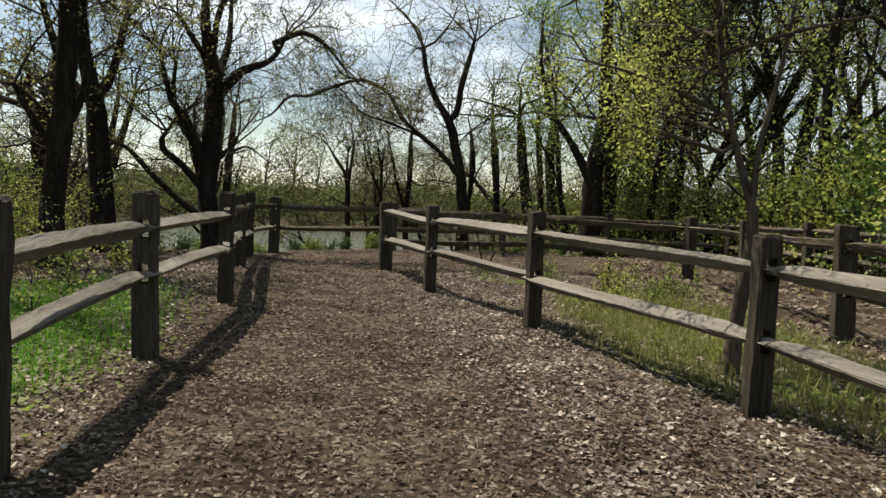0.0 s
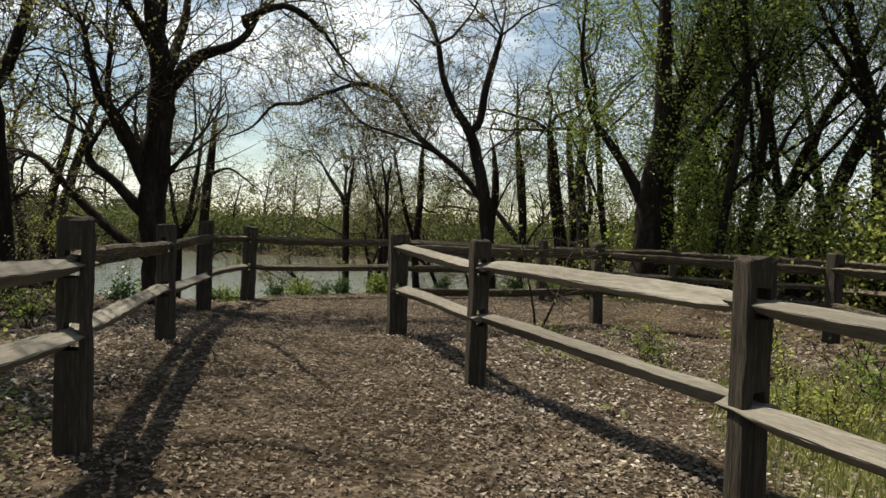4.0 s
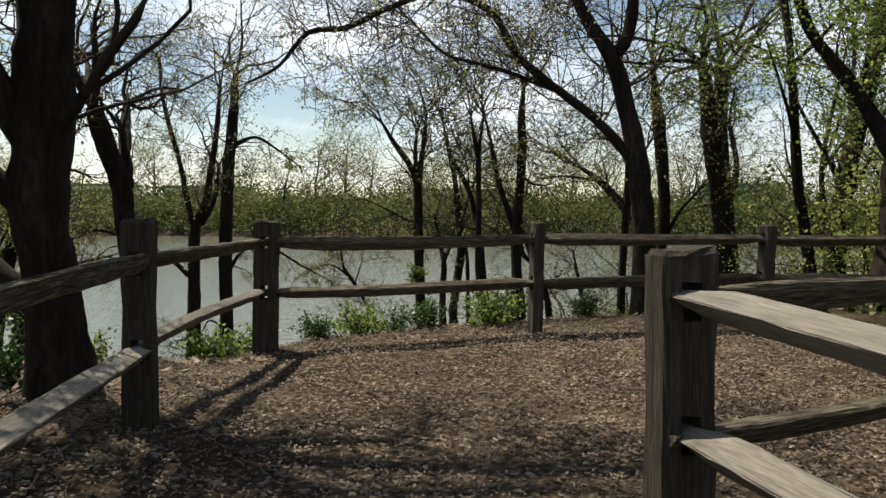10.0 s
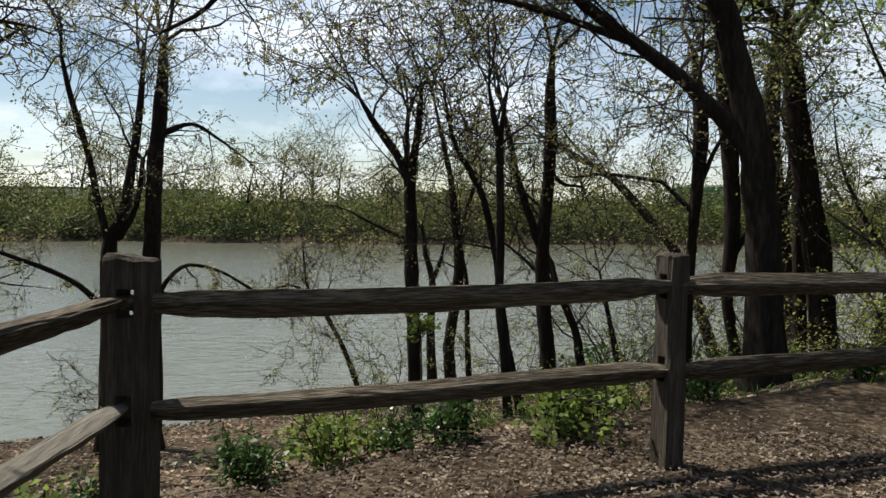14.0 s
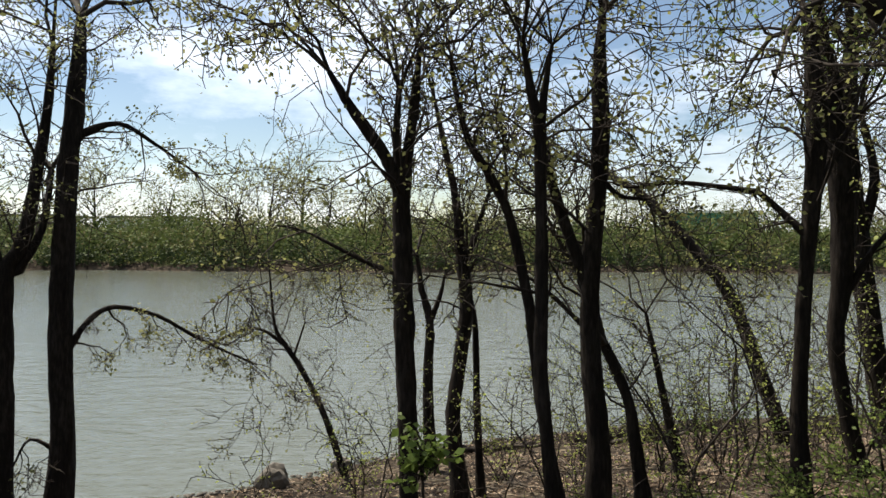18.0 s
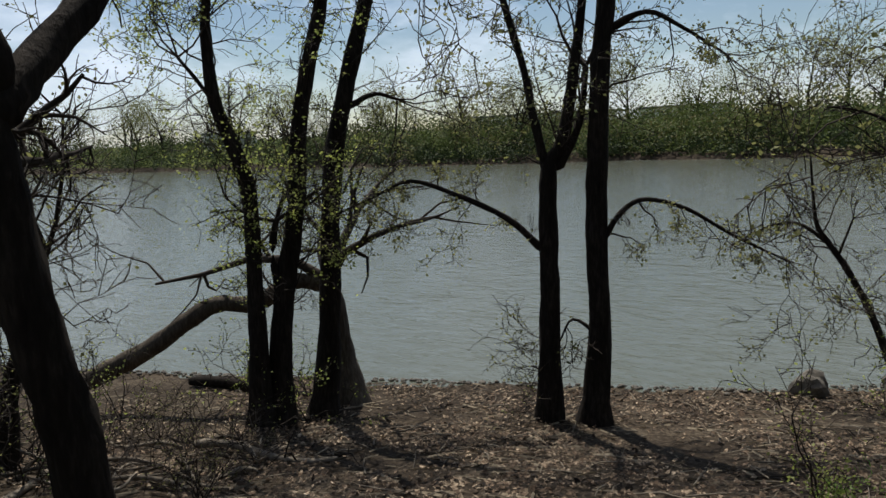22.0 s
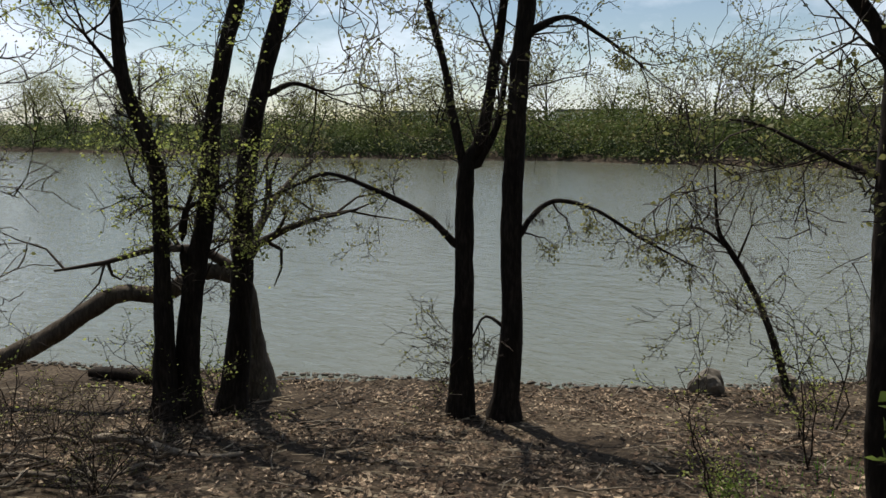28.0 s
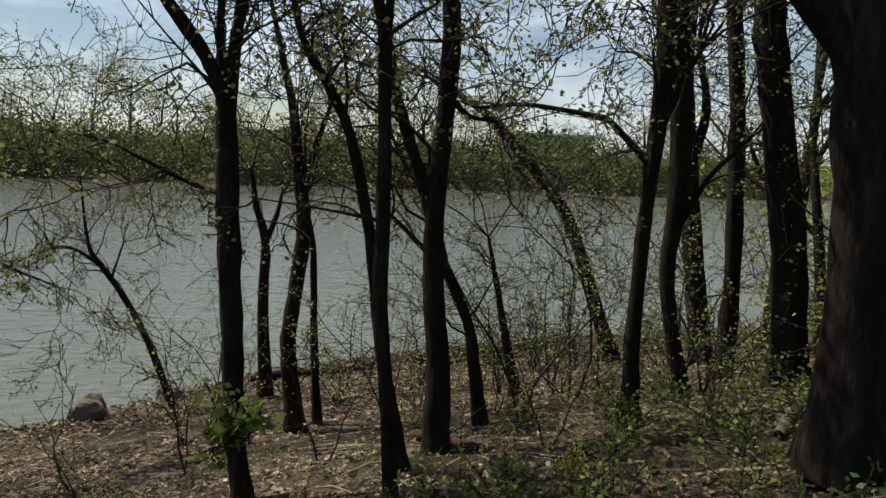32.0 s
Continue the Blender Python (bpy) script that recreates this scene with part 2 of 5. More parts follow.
def water_material():
    m = bpy.data.materials.new("river_water")
    m.use_nodes = True
    n, l = m.node_tree.nodes, m.node_tree.links
    bs = n["Principled BSDF"]
    bs.inputs["Base Color"].default_value = (0.105, 0.113, 0.088, 1)
    bs.inputs["Roughness"].default_value, bs.inputs["IOR"].default_value = 0.1, 1.33
    tc, mp = n.new("ShaderNodeTexCoord"), n.new("ShaderNodeMapping")
    mp.inputs["Rotation"].default_value = (0, 0, radians(-25))
    mp.inputs["Scale"].default_value = (0.6, 1.25, 1)
    l.new(tc.outputs["Object"], mp.inputs["Vector"])
    h = None
    for s, d, strong in ((0.9, 3, 0.42), (3.2, 5, 0.75)):
        w = n.new("ShaderNodeTexNoise")
        w.inputs["Scale"].default_value, w.inputs["Detail"].default_value, w.inputs["Distortion"].default_value = s, d, 1.1
        l.new(mp.outputs["Vector"], w.inputs["Vector"])
        bp = n.new("ShaderNodeBump")
        bp.inputs["Strength"].default_value, bp.inputs["Distance"].default_value = strong, 0.14 / s
        l.new(w.outputs["Fac"], bp.inputs["Height"])
        if h:
            l.new(h, bp.inputs["Normal"])
        h = bp.outputs["Normal"]
    l.new(h, bs.inputs["Normal"])
    return m


GROUND, WATER = ground_material(), water_material()

# ---- mesh helpers ----
def mesh_object(name, verts, faces, mat, parent=None, label="", smooth=False):
    me = bpy.data.meshes.new(name)
    me.from_pydata(verts, [], faces)
    me.materials.append(mat)
    if smooth:
        me.shade_smooth()
    ob = new(name, me)
    if parent:
        ob.parent = parent
    if label:
        ob["label"] = label
    return ob


def part(name, bm, mat, parent, label=""):
    me = bpy.data.meshes.new(name)
    bm.to_mesh(me)
    bm.free()
    me.materials.append(mat)
    ob = new(name, me)
    ob.parent = parent
    if label:
        ob["label"] = label
    return ob


def thing(name, at, label, category, group=""):
    ob = new(name)
    ob.empty_display_size = 0.2
    ob.location = at
    return tagged(ob, label, category, group)


class Soup:
    """Collects tubes and leaves into one mesh."""
    def __init__(self):
        self.v, self.f, self.n = [], [], 0

    def tube(self, pts, radii, sides=5, cap=False):
        p = np.asarray(pts, float)
        d = np.gradient(p, axis=0)
        d /= np.linalg.norm(d, axis=1)[:, None] + 1e-9
        ref = np.array([0.31, 0.95, 0.05]) if abs(d[0][2]) > 0.8 else np.array([0.0, 0.0, 1.0])
        u = np.cross(d, ref)
        u /= np.linalg.norm(u, axis=1)[:, None] + 1e-9
        w = np.cross(d, u)
        a = np.arange(sides) * 2 * math.pi / sides
        r = np.asarray(radii, float)[:, None, None] if np.ndim(radii) == 1 else np.asarray(radii, float)[:, :, None]
        ring = p[:, None, :] + r * (np.cos(a)[None, :, None] * u[:, None, :] + np.sin(a)[None, :, None] * w[:, None, :])
        k, o = len(p), self.n
        self.v.append(ring.reshape(-1, 3))
        i = np.arange(k - 1)[:, None] * sides
        j = np.arange(sides)[None, :]
        jn = (j + 1) % sides
        q = np.stack([o + i + j, o + i + jn, o + i + sides + jn, o + i + sides + j], -1).reshape(-1, 4)
        self.f.append(q)
        self.n += k * sides

    def quads(self, v):
        """v: (m, 4, 3)"""
        m = len(v)
        self.v.append(v.reshape(-1, 3))
        self.f.append(self.n + np.arange(m * 4).reshape(m, 4))
        self.n += m * 4

    def build(self, name, mat, parent=None, origin=(0, 0, 0), label="", smooth=False):
        v = np.concatenate(self.v) - np.asarray(origin)
        f = np.concatenate(self.f)
        me = bpy.data.meshes.new(name)
        me.vertices.add(len(v))
        me.vertices.foreach_set("co", v.astype(np.float32).ravel())
        me.loops.add(f.size)
        me.loops.foreach_set("vertex_index", f.astype(np.int32).ravel())
        me.polygons.add(len(f))
        me.polygons.foreach_set("loop_start", np.arange(0, f.size, 4, dtype=np.int32))
        me.update(calc_edges=True)
        me.materials.append(mat)
        if smooth:
            me.shade_smooth()
        ob = new(name, me)
        if parent:
            ob.parent = parent
        else:
            ob.location = origin
        if label:
            ob["label"] = label
        return ob


def leaf_quads(rng, at, size, spread, droop=0.3):
    """Kite-shaped leaves, one for each row of at."""
    m = len(at)
    d = rng.normal(size=(m, 3))
    d[:, 2] = d[:, 2] * 0.6 - droop
    d /= np.linalg.norm(d, axis=1)[:, None]
    s = np.cross(d, rng.normal(size=(m, 3)))
    s /= np.linalg.norm(s, axis=1)[:, None]
    n = np.cross(d, s)
    L = (size * rng.uniform(0.55, 1.3, m))[:, None]
    p = at + rng.normal(size=(m, 3)) * spread
    return np.stack([p, p + d * L * 0.45 + s * L * 0.34 + n * L * 0.08, p + d * L, p + d * L * 0.5 - s * L * 0.34 + n * L * 0.08], 1)


# ---- the lie of the land ----
SHORE = [(-1500, -640), (-200, -60), (-60, 8), (-38.6, 18.2), (-30, 21.8), (-19.3, 27.2), (-14.5, 29.6), (-9.5, 32.2), (-7.5, 33.2), (-3.7, 36.6), (1.3, 38.8), (6, 40.2), (20, 43), (60, 50), (1500, 300)]
LIP = [(-1500, -655), (-200, -75), (-60, -9), (-40, 0.5), (-20, 10), (-10, 15.3), (-5.5, 18.8), (-3.5, 20.3), (-1.5, 21.5), (1.5, 23.3), (6, 25.6), (12, 28), (60, 36), (1500, 286)]
WATER_Z = -3.4


def along(line, x):
    a = np.array(line)
    return np.interp(x, a[:, 0], a[:, 1])


def far_shore(x):
    return 131 + 0.1 * np.clip(x, -400, 400) + 2.0 * np.sin(np.asarray(x) * 0.08) + 1.1 * np.sin(np.asarray(x) * 0.21 + 1)


def hump(x, y):
    return 0.06 * np.sin(x * 1.1 + 0.7) * np.sin(y * 0.9) + 0.035 * np.sin(x * 2.7 + y * 1.9) + 0.02 * np.sin(x * 5.1 - y * 4.3)


# hollows (+) and rises (-) of the ground along the fences: x, y, depth
DIPS = [(-1.9, 4.0, 0.1), (-2.25, 6.4, 0.12), (-2.43, 9.0, -0.02), (-3.2, 12.2, -0.08), (-4.15, 16.1, 0.08), (-4.3, 19.0, 0.23), (-1.53, 20.2, 0.06), (1.35, 21.3, 0.06),
        (2.9, 2.5, 0.06), (2.07, 5.5, 0.06), (0.95, 8.65, 0.11), (-0.25, 11.65, 0.13), (-1.17, 14.45, 0.06), (1.65, 16.4, 0.06), (4.6, 15.3, 0.04), (4.4, 11.9, 0.04), (-3.0, 17.6, 0.08), (0.0, 21.9, 0.13), (1.6, 22.8, 0.14), (3.2, 22.6, 0.12), (-2.9, 20.2, 0.12), (0.0, 19.5, 0.06)]


def dip(x, y):
    top, low = 0.0, 0.3
    for cx, cy, d in DIPS:
        w = np.exp(-((x - cx) ** 2 + (y - cy) ** 2) / 3.4)
        top, low = top + w * d, low + w
    return top / low * 1.25


def land(x, y):
    """Height of the ground."""
    x, y = np.asarray(x, float), np.asarray(y, float)
    lip, sh, far = along(LIP, x), along(SHORE, x), far_shore(x)
    u = np.clip((y - lip) / (sh - lip), 0, 1)
    z = WATER_Z * (1 - (1 - u) ** 1.5)
    bed = np.clip((y - sh) / 6, 0, 1) * np.clip((far - y) / 6, 0, 1)
    z = np.where(y > sh, WATER_Z - 2.0 * bed, z)
    rise = np.clip((y - far) / 26, 0, 1)
    z = np.where(y > far, WATER_Z + 6.6 * rise ** 0.8, z)
    z = z - dip(x, y)
    calm = np.clip(np.abs(x + 1.2) / 3 - 0.2, 0.25, 1)
    z = z + hump(x, y) * calm * np.where(u > 0, np.clip(1 - u, 0.15, 1) * 1.5, 0.8) * (y < sh)
    return z


def axis(lo, hi, fine_lo, fine_hi, step, grow=1.16):
    a = list(np.arange(fine_lo, fine_hi + step, step))
    d, v = step, a[-1]
    while v < hi:
        d *= grow
        v += d
        a.append(v)
    d, v = step, a[0]
    while v > lo:
        d *= grow
        v -= d
        a.insert(0, v)
    return np.array(a)


def build_ground():
    xs = axis(-2600, 2600, -22, 16, 0.25)
    ys = np.concatenate([axis(-1500, 44, -3, 42, 0.25, 1.16)[:-1], np.arange(45, 112, 4.5), np.arange(112, 172, 2.0), 172 * 1.17 ** np.arange(18)])
    ys = np.unique(ys[ys < 2800])
    X, Y = np.meshgrid(xs, ys)
    Z = land(X, Y)
    ob_v = np.stack([X, Y, Z], -1).reshape(-1, 3)
    w = len(xs)
    i = (np.arange(len(ys) - 1)[:, None] * w + np.arange(w - 1)[None, :])
    f = np.stack([i, i + 1, i + w + 1, i + w], -1).reshape(-1, 4)
    s = Soup()
    s.v, s.f, s.n = [ob_v], [f], len(ob_v)
    ob = s.build("ground", GROUND, smooth=True)
    g = np.zeros_like(X)
    def patch(cx, cy, rx, ry, a):
        return a * np.exp(-(((X - cx) / rx) ** 2 + ((Y - cy) / ry) ** 2) ** 1.5)
    g += patch(-4.2, 5.5, 1.6, 4.2, 0.75) + patch(2.6, 8.6, 1.3, 3.2, 0.62) + patch(-8, 9, 4, 5, 0.35) + patch(9.5, 12, 3, 9, 0.3) + patch(5, 27, 4, 3, 0.3) + patch(-9.5, 20.3, 1.6, 1.6, 0.35) + patch(-5, -8, 6, 6, 0.3)
    g += np.where(Y > far_shore(X) + 3, 0.85, 0)
    at = ob.data.attributes.new("green", "FLOAT", "POINT")
    at.data.foreach_set("value", g.astype(np.float32).ravel())
    return tagged(ob, kind="structure", label="leaf-strewn brown earth sloping down to a river")


ground = build_ground()


def build_water():
    v = [(-2600, -1500, WATER_Z), (2600, -1500, WATER_Z), (2600, 400, WATER_Z), (-2600, 400, WATER_Z)]
    return tagged(mesh_object("water", v, [(0, 1, 2, 3)], WATER), kind="structure", label="wide murky grey-brown river with wind ripples")


build_water()

# ---- split-rail fences ----
def post_mesh(rng, h, rails, w=0.2, d=0.15):
    """Post with two mortises through it along y at the rails' heights; w across the run (x), d along it."""
    lo, hi = rails
    zs = [-0.25, 0.1, lo - 0.075, lo + 0.075, (lo + hi) / 2, hi - 0.075, hi + 0.07, h - 0.025, h]
    xs = [-w / 2, -w / 2 + 0.018, -0.04, 0.04, w / 2 - 0.018, w / 2]
    ys = [-d / 2, -d / 2 + 0.016, d / 2 - 0.016, d / 2]
    holes = {(2, 2), (2, 5)}
    bm = bmesh.new()
    V = {}
    slope = rng.uniform(-0.12, 0.12)
    def vert(i, j, k):
        if (i, j, k) not in V:
            ex, ey = i in (0, 5), j in (0, 3)
            x, y, z = xs[i], ys[j], zs[k]
            if ex and ey:
                x, y = x * 0.93, y * 0.92
            if k == len(zs) - 1:
                z += slope * x - (0.018 if ex or ey else 0)
            q = 0.006
            lean = 1 + 0.04 * math.sin(k * 1.3)
            V[i, j, k] = bm.verts.new((x * lean + rng.uniform(-q, q), y + rng.uniform(-q, q), z + (rng.uniform(-q, q) if k > 1 else 0)))
        return V[i, j, k]
    nx, ny, nz = 5, 3, len(zs) - 1
    full = lambda i, j, k: 0 <= i < nx and 0 <= j < ny and 0 <= k < nz and (i, k) not in holes
    for i in range(nx):
        for j in range(ny):
            for k in range(nz):
                if not full(i, j, k):
                    continue
                for (di, dj, dk), c in (((-1, 0, 0), [(0, 0, 0), (0, 0, 1), (0, 1, 1), (0, 1, 0)]), ((1, 0, 0), [(1, 0, 0), (1, 1, 0), (1, 1, 1), (1, 0, 1)]),
                                        ((0, -1, 0), [(0, 0, 0), (1, 0, 0), (1, 0, 1), (0, 0, 1)]), ((0, 1, 0), [(0, 1, 0), (0, 1, 1), (1, 1, 1), (1, 1, 0)]),
                                        ((0, 0, 1), [(0, 0, 1), (1, 0, 1), (1, 1, 1), (0, 1, 1)]), ((0, 0, -1), [(0, 0, 0), (0, 1, 0), (1, 1, 0), (1, 0, 0)])):
                    if not full(i + di, j + dj, k + dk):
                        bm.faces.new([vert(i + a, j + b, k + c2) for a, b, c2 in c])
    me = bpy.data.meshes.new("post")
    bm.to_mesh(me)
    bm.free()
    me.materials.append(WOOD_POST)
    return me


# sections of split rails, across and up: wedges with one broad face turned up and one undercut
SECTIONS = [
    [(-0.52, 0.06), (-0.5, 0.12), (0.22, 0.48), (0.34, 0.5), (0.5, 0.1), (0.42, -0.1), (0.16, -0.5), (0.02, -0.46)],
    [(-0.52, 0.0), (-0.5, 0.07), (0.1, 0.46), (0.24, 0.48), (0.52, 0.0), (0.44, -0.16), (0.1, -0.5), (-0.04, -0.46)],
    [(-0.54, 0.12), (-0.5, 0.18), (-0.05, 0.46), (0.12, 0.5), (0.5, 0.2), (0.46, 0.0), (0.14, -0.5), (0.0, -0.5)],
]
LEANING = [(-0.5, 0.08), (-0.12, 0.4), (0.42, 0.5), (0.52, 0.36), (0.34, -0.16), (0.14, -0.5), (-0.14, -0.46), (-0.36, -0.24)]


def rail_mesh(rng, length, thick=0.066, high=0.15, sag=0.0, mat=WOOD, section=None, mirror=False):
    """A split rail along y: wedge section, tapered tongues at both ends, uneven along its length."""
    k = 30
    prof = np.array(section or rng.choice(SECTIONS)) * ((-1, 1) if mirror and section is None else (1, 1))
    fine = np.arange(len(prof) * 3) / 3
    prof = np.array([prof[int(u)] * (1 - u % 1) + prof[(int(u) + 1) % len(prof)] * (u % 1) for u in fine])
    groove = [1 - rng.choice((0, 0, 0, 0.02, 0.05)) for _ in prof]
    crack = [rng.uniform(0, 6.28) for _ in prof]
    prof = prof + np.array([[rng.uniform(-0.01, 0.01), rng.uniform(-0.01, 0.01)] for _ in prof])
    ph = [rng.uniform(0, 6.28) for _ in range(6)]
    tilt = rng.uniform(-0.14, 0.14)
    v, f = [], []
    for i in range(k + 1):
        t = i / k
        y = (t - 0.5) * length
        end = min(t, 1 - t) * length
        taper = min(1, 0.5 + 0.5 * max(0, end - 0.12) / 0.3)
        tw = tilt + 0.12 * math.sin(t * 2.2 + ph[0])
        hh = high * taper * (1 + 0.06 * math.sin(t * 6 + ph[1]) + 0.03 * math.sin(t * 23 + ph[2]))
        ww = thick * (0.4 + 0.6 * taper) * 1.45 * (1 + 0.1 * math.sin(t * 7 + ph[3]))
        ox, oz = 0.018 * math.sin(t * 3 + ph[4]), 0.014 * math.sin(t * 4 + ph[5]) * taper - sag * (1 - (2 * t - 1) ** 2)
        for g, c, (a, b) in zip(groove, crack, prof):
            k_in = 1 - (1 - g) * (0.5 + 0.5 * math.sin(t * 5 + c))
            x, z = a * ww * k_in, b * hh * k_in
            x, z = x * math.cos(tw) - z * math.sin(tw), x * math.sin(tw) + z * math.cos(tw)
            v.append((x + ox + rng.uniform(-0.003, 0.003), y, z + oz + rng.uniform(-0.003, 0.003)))
    m = len(prof)
    for i in range(k):
        for j in range(m):
            f.append((i * m + j, i * m + (j + 1) % m, (i + 1) * m + (j + 1) % m, (i + 1) * m + j))
    f.append(tuple(range(m))[::-1])
    f.append(tuple(range(k * m, k * m + m)))
    me = bpy.data.meshes.new("rail")
    me.from_pydata(v, [], f)
    me.materials.append(mat)
    return me


def fence(posts, label, seed, skip=0, high=(0.105, 0.13), mat=WOOD, leaning=99):
    """posts: x, y, height of the top, of the lower and of the upper rail over the datum, and how stout the post is."""
    rng = random.Random(seed)
    root = thing("split_rail_fence", (posts[skip][0], posts[skip][1], 0), label, "fence")
    o = Vector(root.location)
    for i, (x, y, top, lo, hi, stout) in enumerate(posts):
        if i < skip:
            continue
        a = Vector(posts[max(i - 1, 0)][:2])
        b = Vector(posts[min(i + 1, len(posts) - 1)][:2])
        d = b - a
        foot = float(land(x, y)) - 0.02
        ob = new("post", post_mesh(rng, top - foot, (lo - foot, hi - foot), 0.2 * stout, 0.15 * stout))
        ob.parent = root
        ob.matrix_local = Matrix.Translation(Vector((x, y, foot)) - o) @ pose(0, 0, 0, rng.uniform(-1.2, 1.2), rng.uniform(-1.2, 1.2), math.degrees(math.atan2(d.y, d.x)) - 90 + rng.uniform(-4, 4))
    for i in range(len(posts) - 1):
        p, q = Vector(posts[i][:2]), Vector(posts[i + 1][:2])
        d = q - p
        n = Vector((-d.y, d.x)).normalized() * (0.028 if i % 2 else -0.028)
        for level in (3, 4):
            a = Vector((p.x + n.x, p.y + n.y, posts[i][level] + rng.uniform(-0.012, 0.012)))
            b = Vector((q.x + n.x, q.y + n.y, posts[i + 1][level] + rng.uniform(-0.012, 0.012)))
            e = b - a
            # rails from span leaning on get the darker wood: shade put into their colour
            ob = new("rail", rail_mesh(rng, e.length + 0.24, rng.uniform(0.085, 0.105), rng.uniform(*high), rng.uniform(-0.01, 0.02), WOOD_BROWN_SHADED if i >= leaning and (level == 4 or leaning == 0) else mat, LEANING if i >= leaning and (level == 4 or leaning == 0) else None, leaning < 99))
            ob.parent = root
            rz, rx = math.atan2(e.y, e.x) - math.pi / 2, math.atan2(e.z, math.hypot(e.x, e.y))
            ob.matrix_local = Matrix.Translation((a + b) / 2 - o) @ Euler((rx, 0, rz)).to_matrix().to_4x4()
    return root


CORNER, ISLAND = (-4.42, 19.36, 1.2, 0.44, 0.97, 1.2), (-1.17, 14.45, 1.2, 0.51, 1.01, 1.1)
LEFT_RUN = [(-1.5, 1.2, 1.16, 0.42, 0.9, 1.0), (-1.9, 3.86, 1.14, 0.46, 0.87, 0.85), (-2.25, 6.4, 1.19, 0.56, 0.91, 0.88), (-2.43, 9.0, 1.22, 0.6, 0.98, 0.82), (-3.2, 12.2, 1.2, 0.58, 1.0, 0.85), (-4.15, 16.1, 1.26, 0.43, 0.98, 0.95), CORNER]
RIVER_RUN = [CORNER, (-1.53, 20.28, 1.2, 0.5, 1.0, 0.85), (1.35, 21.28, 1.18, 0.52, 1.0, 0.95), (4.4, 22.2, 1.18, 0.45, 0.98, 1.0), (7.2, 20.4, 1.18, 0.45, 0.98, 1.0), (7.75, 17.2, 1.18, 0.45, 0.98, 1.0), (8.2, 14.1, 1.18, 0.45, 0.98, 1.0), (8.6, 11.0, 1.18, 0.45, 0.98, 1.0), (9.0, 8.0, 1.18, 0.45, 0.98, 1.0)]
RIGHT_RUN = [(2.95, 2.5, 1.1, 0.36, 0.86, 1.0), (2.07, 5.5, 1.1, 0.42, 0.88, 0.76), (0.95, 8.65, 1.17, 0.47, 0.96, 0.8), (-0.25, 11.65, 1.18, 0.5, 0.94, 0.8), ISLAND]
INNER_RUN = [ISLAND, (1.65, 16.4, 1.18, 0.45, 0.98, 1.0), (4.6, 15.3, 1.18, 0.45, 0.96, 1.0), (4.4, 11.9, 1.18, 0.45, 0.96, 1.0), (4.16, 8.55, 1.18, 0.5, 0.96, 1.0), (4.0, 5.3, 1.15, 0.46, 0.94, 1.0), (3.9, 2.2, 1.15, 0.46, 0.94, 1.0)]
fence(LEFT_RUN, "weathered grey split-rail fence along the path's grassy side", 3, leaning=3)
fence(RIVER_RUN, "brown weathered split-rail fence along the river overlook", 5, 1, (0.125, 0.145), WOOD_BROWN_SHADED)
fence(RIGHT_RUN, "weathered grey split-rail fence beside the leaf-strewn path", 7)
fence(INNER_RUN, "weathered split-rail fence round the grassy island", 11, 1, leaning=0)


# trunks and main limbs: x, y, z and radius
TREES = {}
TREES["K1"] = [[(-12.88, 26.22, -3.03, 0.216), (-12.86, 26.27, -1.31, 0.135), (-12.84, 26.29, -0.12, 0.117), (-12.84, 26.3, 0.72, 0.115), (-12.92, 26.17, 1.37, 0.114), (-13.06, 25.97, 2.23, 0.095), (-13.07, 25.96, 3.23, 0.078), (-12.99, 26.06, 4.13, 0.054)], [(-12.91, 26.19, 1.33, 0.057), (-12.97, 26.1, 1.85, 0.04), (-13.16, 25.82, 2.38, 0.032), (-13.31, 25.61, 2.75, 0.023)]]
TREES["K2"] = [[(-12.83, 26.56, -3.08, 0.212), (-12.78, 26.63, -1.73, 0.174), (-12.7, 26.74, -0.68, 0.155), (-12.55, 26.95, 0.43, 0.137), (-12.49, 27.03, 1.53, 0.127), (-12.37, 27.2, 2.52, 0.117), (-12.2, 27.43, 3.58, 0.1), (-12.11, 27.56, 4.62, 0.058)], [(-12.74, 26.68, -1.03, 0.078), (-12.79, 26.61, -0.24, 0.064), (-12.74, 26.68, 0.27, 0.051)]]
TREES["L"] = [[(-12.89, 27.47, -3.21, 0.226), (-12.76, 27.63, -1.58, 0.186), (-12.7, 27.7, -0.27, 0.165), (-12.61, 27.81, 1.09, 0.153), (-12.41, 28.06, 2.42, 0.143), (-12.16, 28.36, 3.72, 0.115), (-11.98, 28.59, 4.75, 0.062)], [(-12.38, 28.1, 2.02, 0.054), (-12.14, 28.39, 2.18, 0.036), (-11.91, 28.67, 2.08, 0.023)]]
TREES["broken"] = [[(-13.21, 28.39, -3.34, 0.324), (-13.28, 28.32, -2.31, 0.22), (-13.33, 28.26, -1.38, 0.168), (-13.39, 28.19, -0.98, 0.147)], [(-13.39, 28.19, -1.1, 0.167), (-13.63, 27.91, -0.98, 0.175), (-13.85, 27.66, -0.99, 0.194), (-14.22, 27.24, -1.31, 0.193), (-14.67, 26.73, -1.27, 0.199), (-15.06, 26.29, -1.57, 0.207), (-15.47, 25.82, -1.97, 0.215), (-15.94, 25.29, -2.3, 0.232), (-16.27, 24.9, -2.5, 0.221)]]
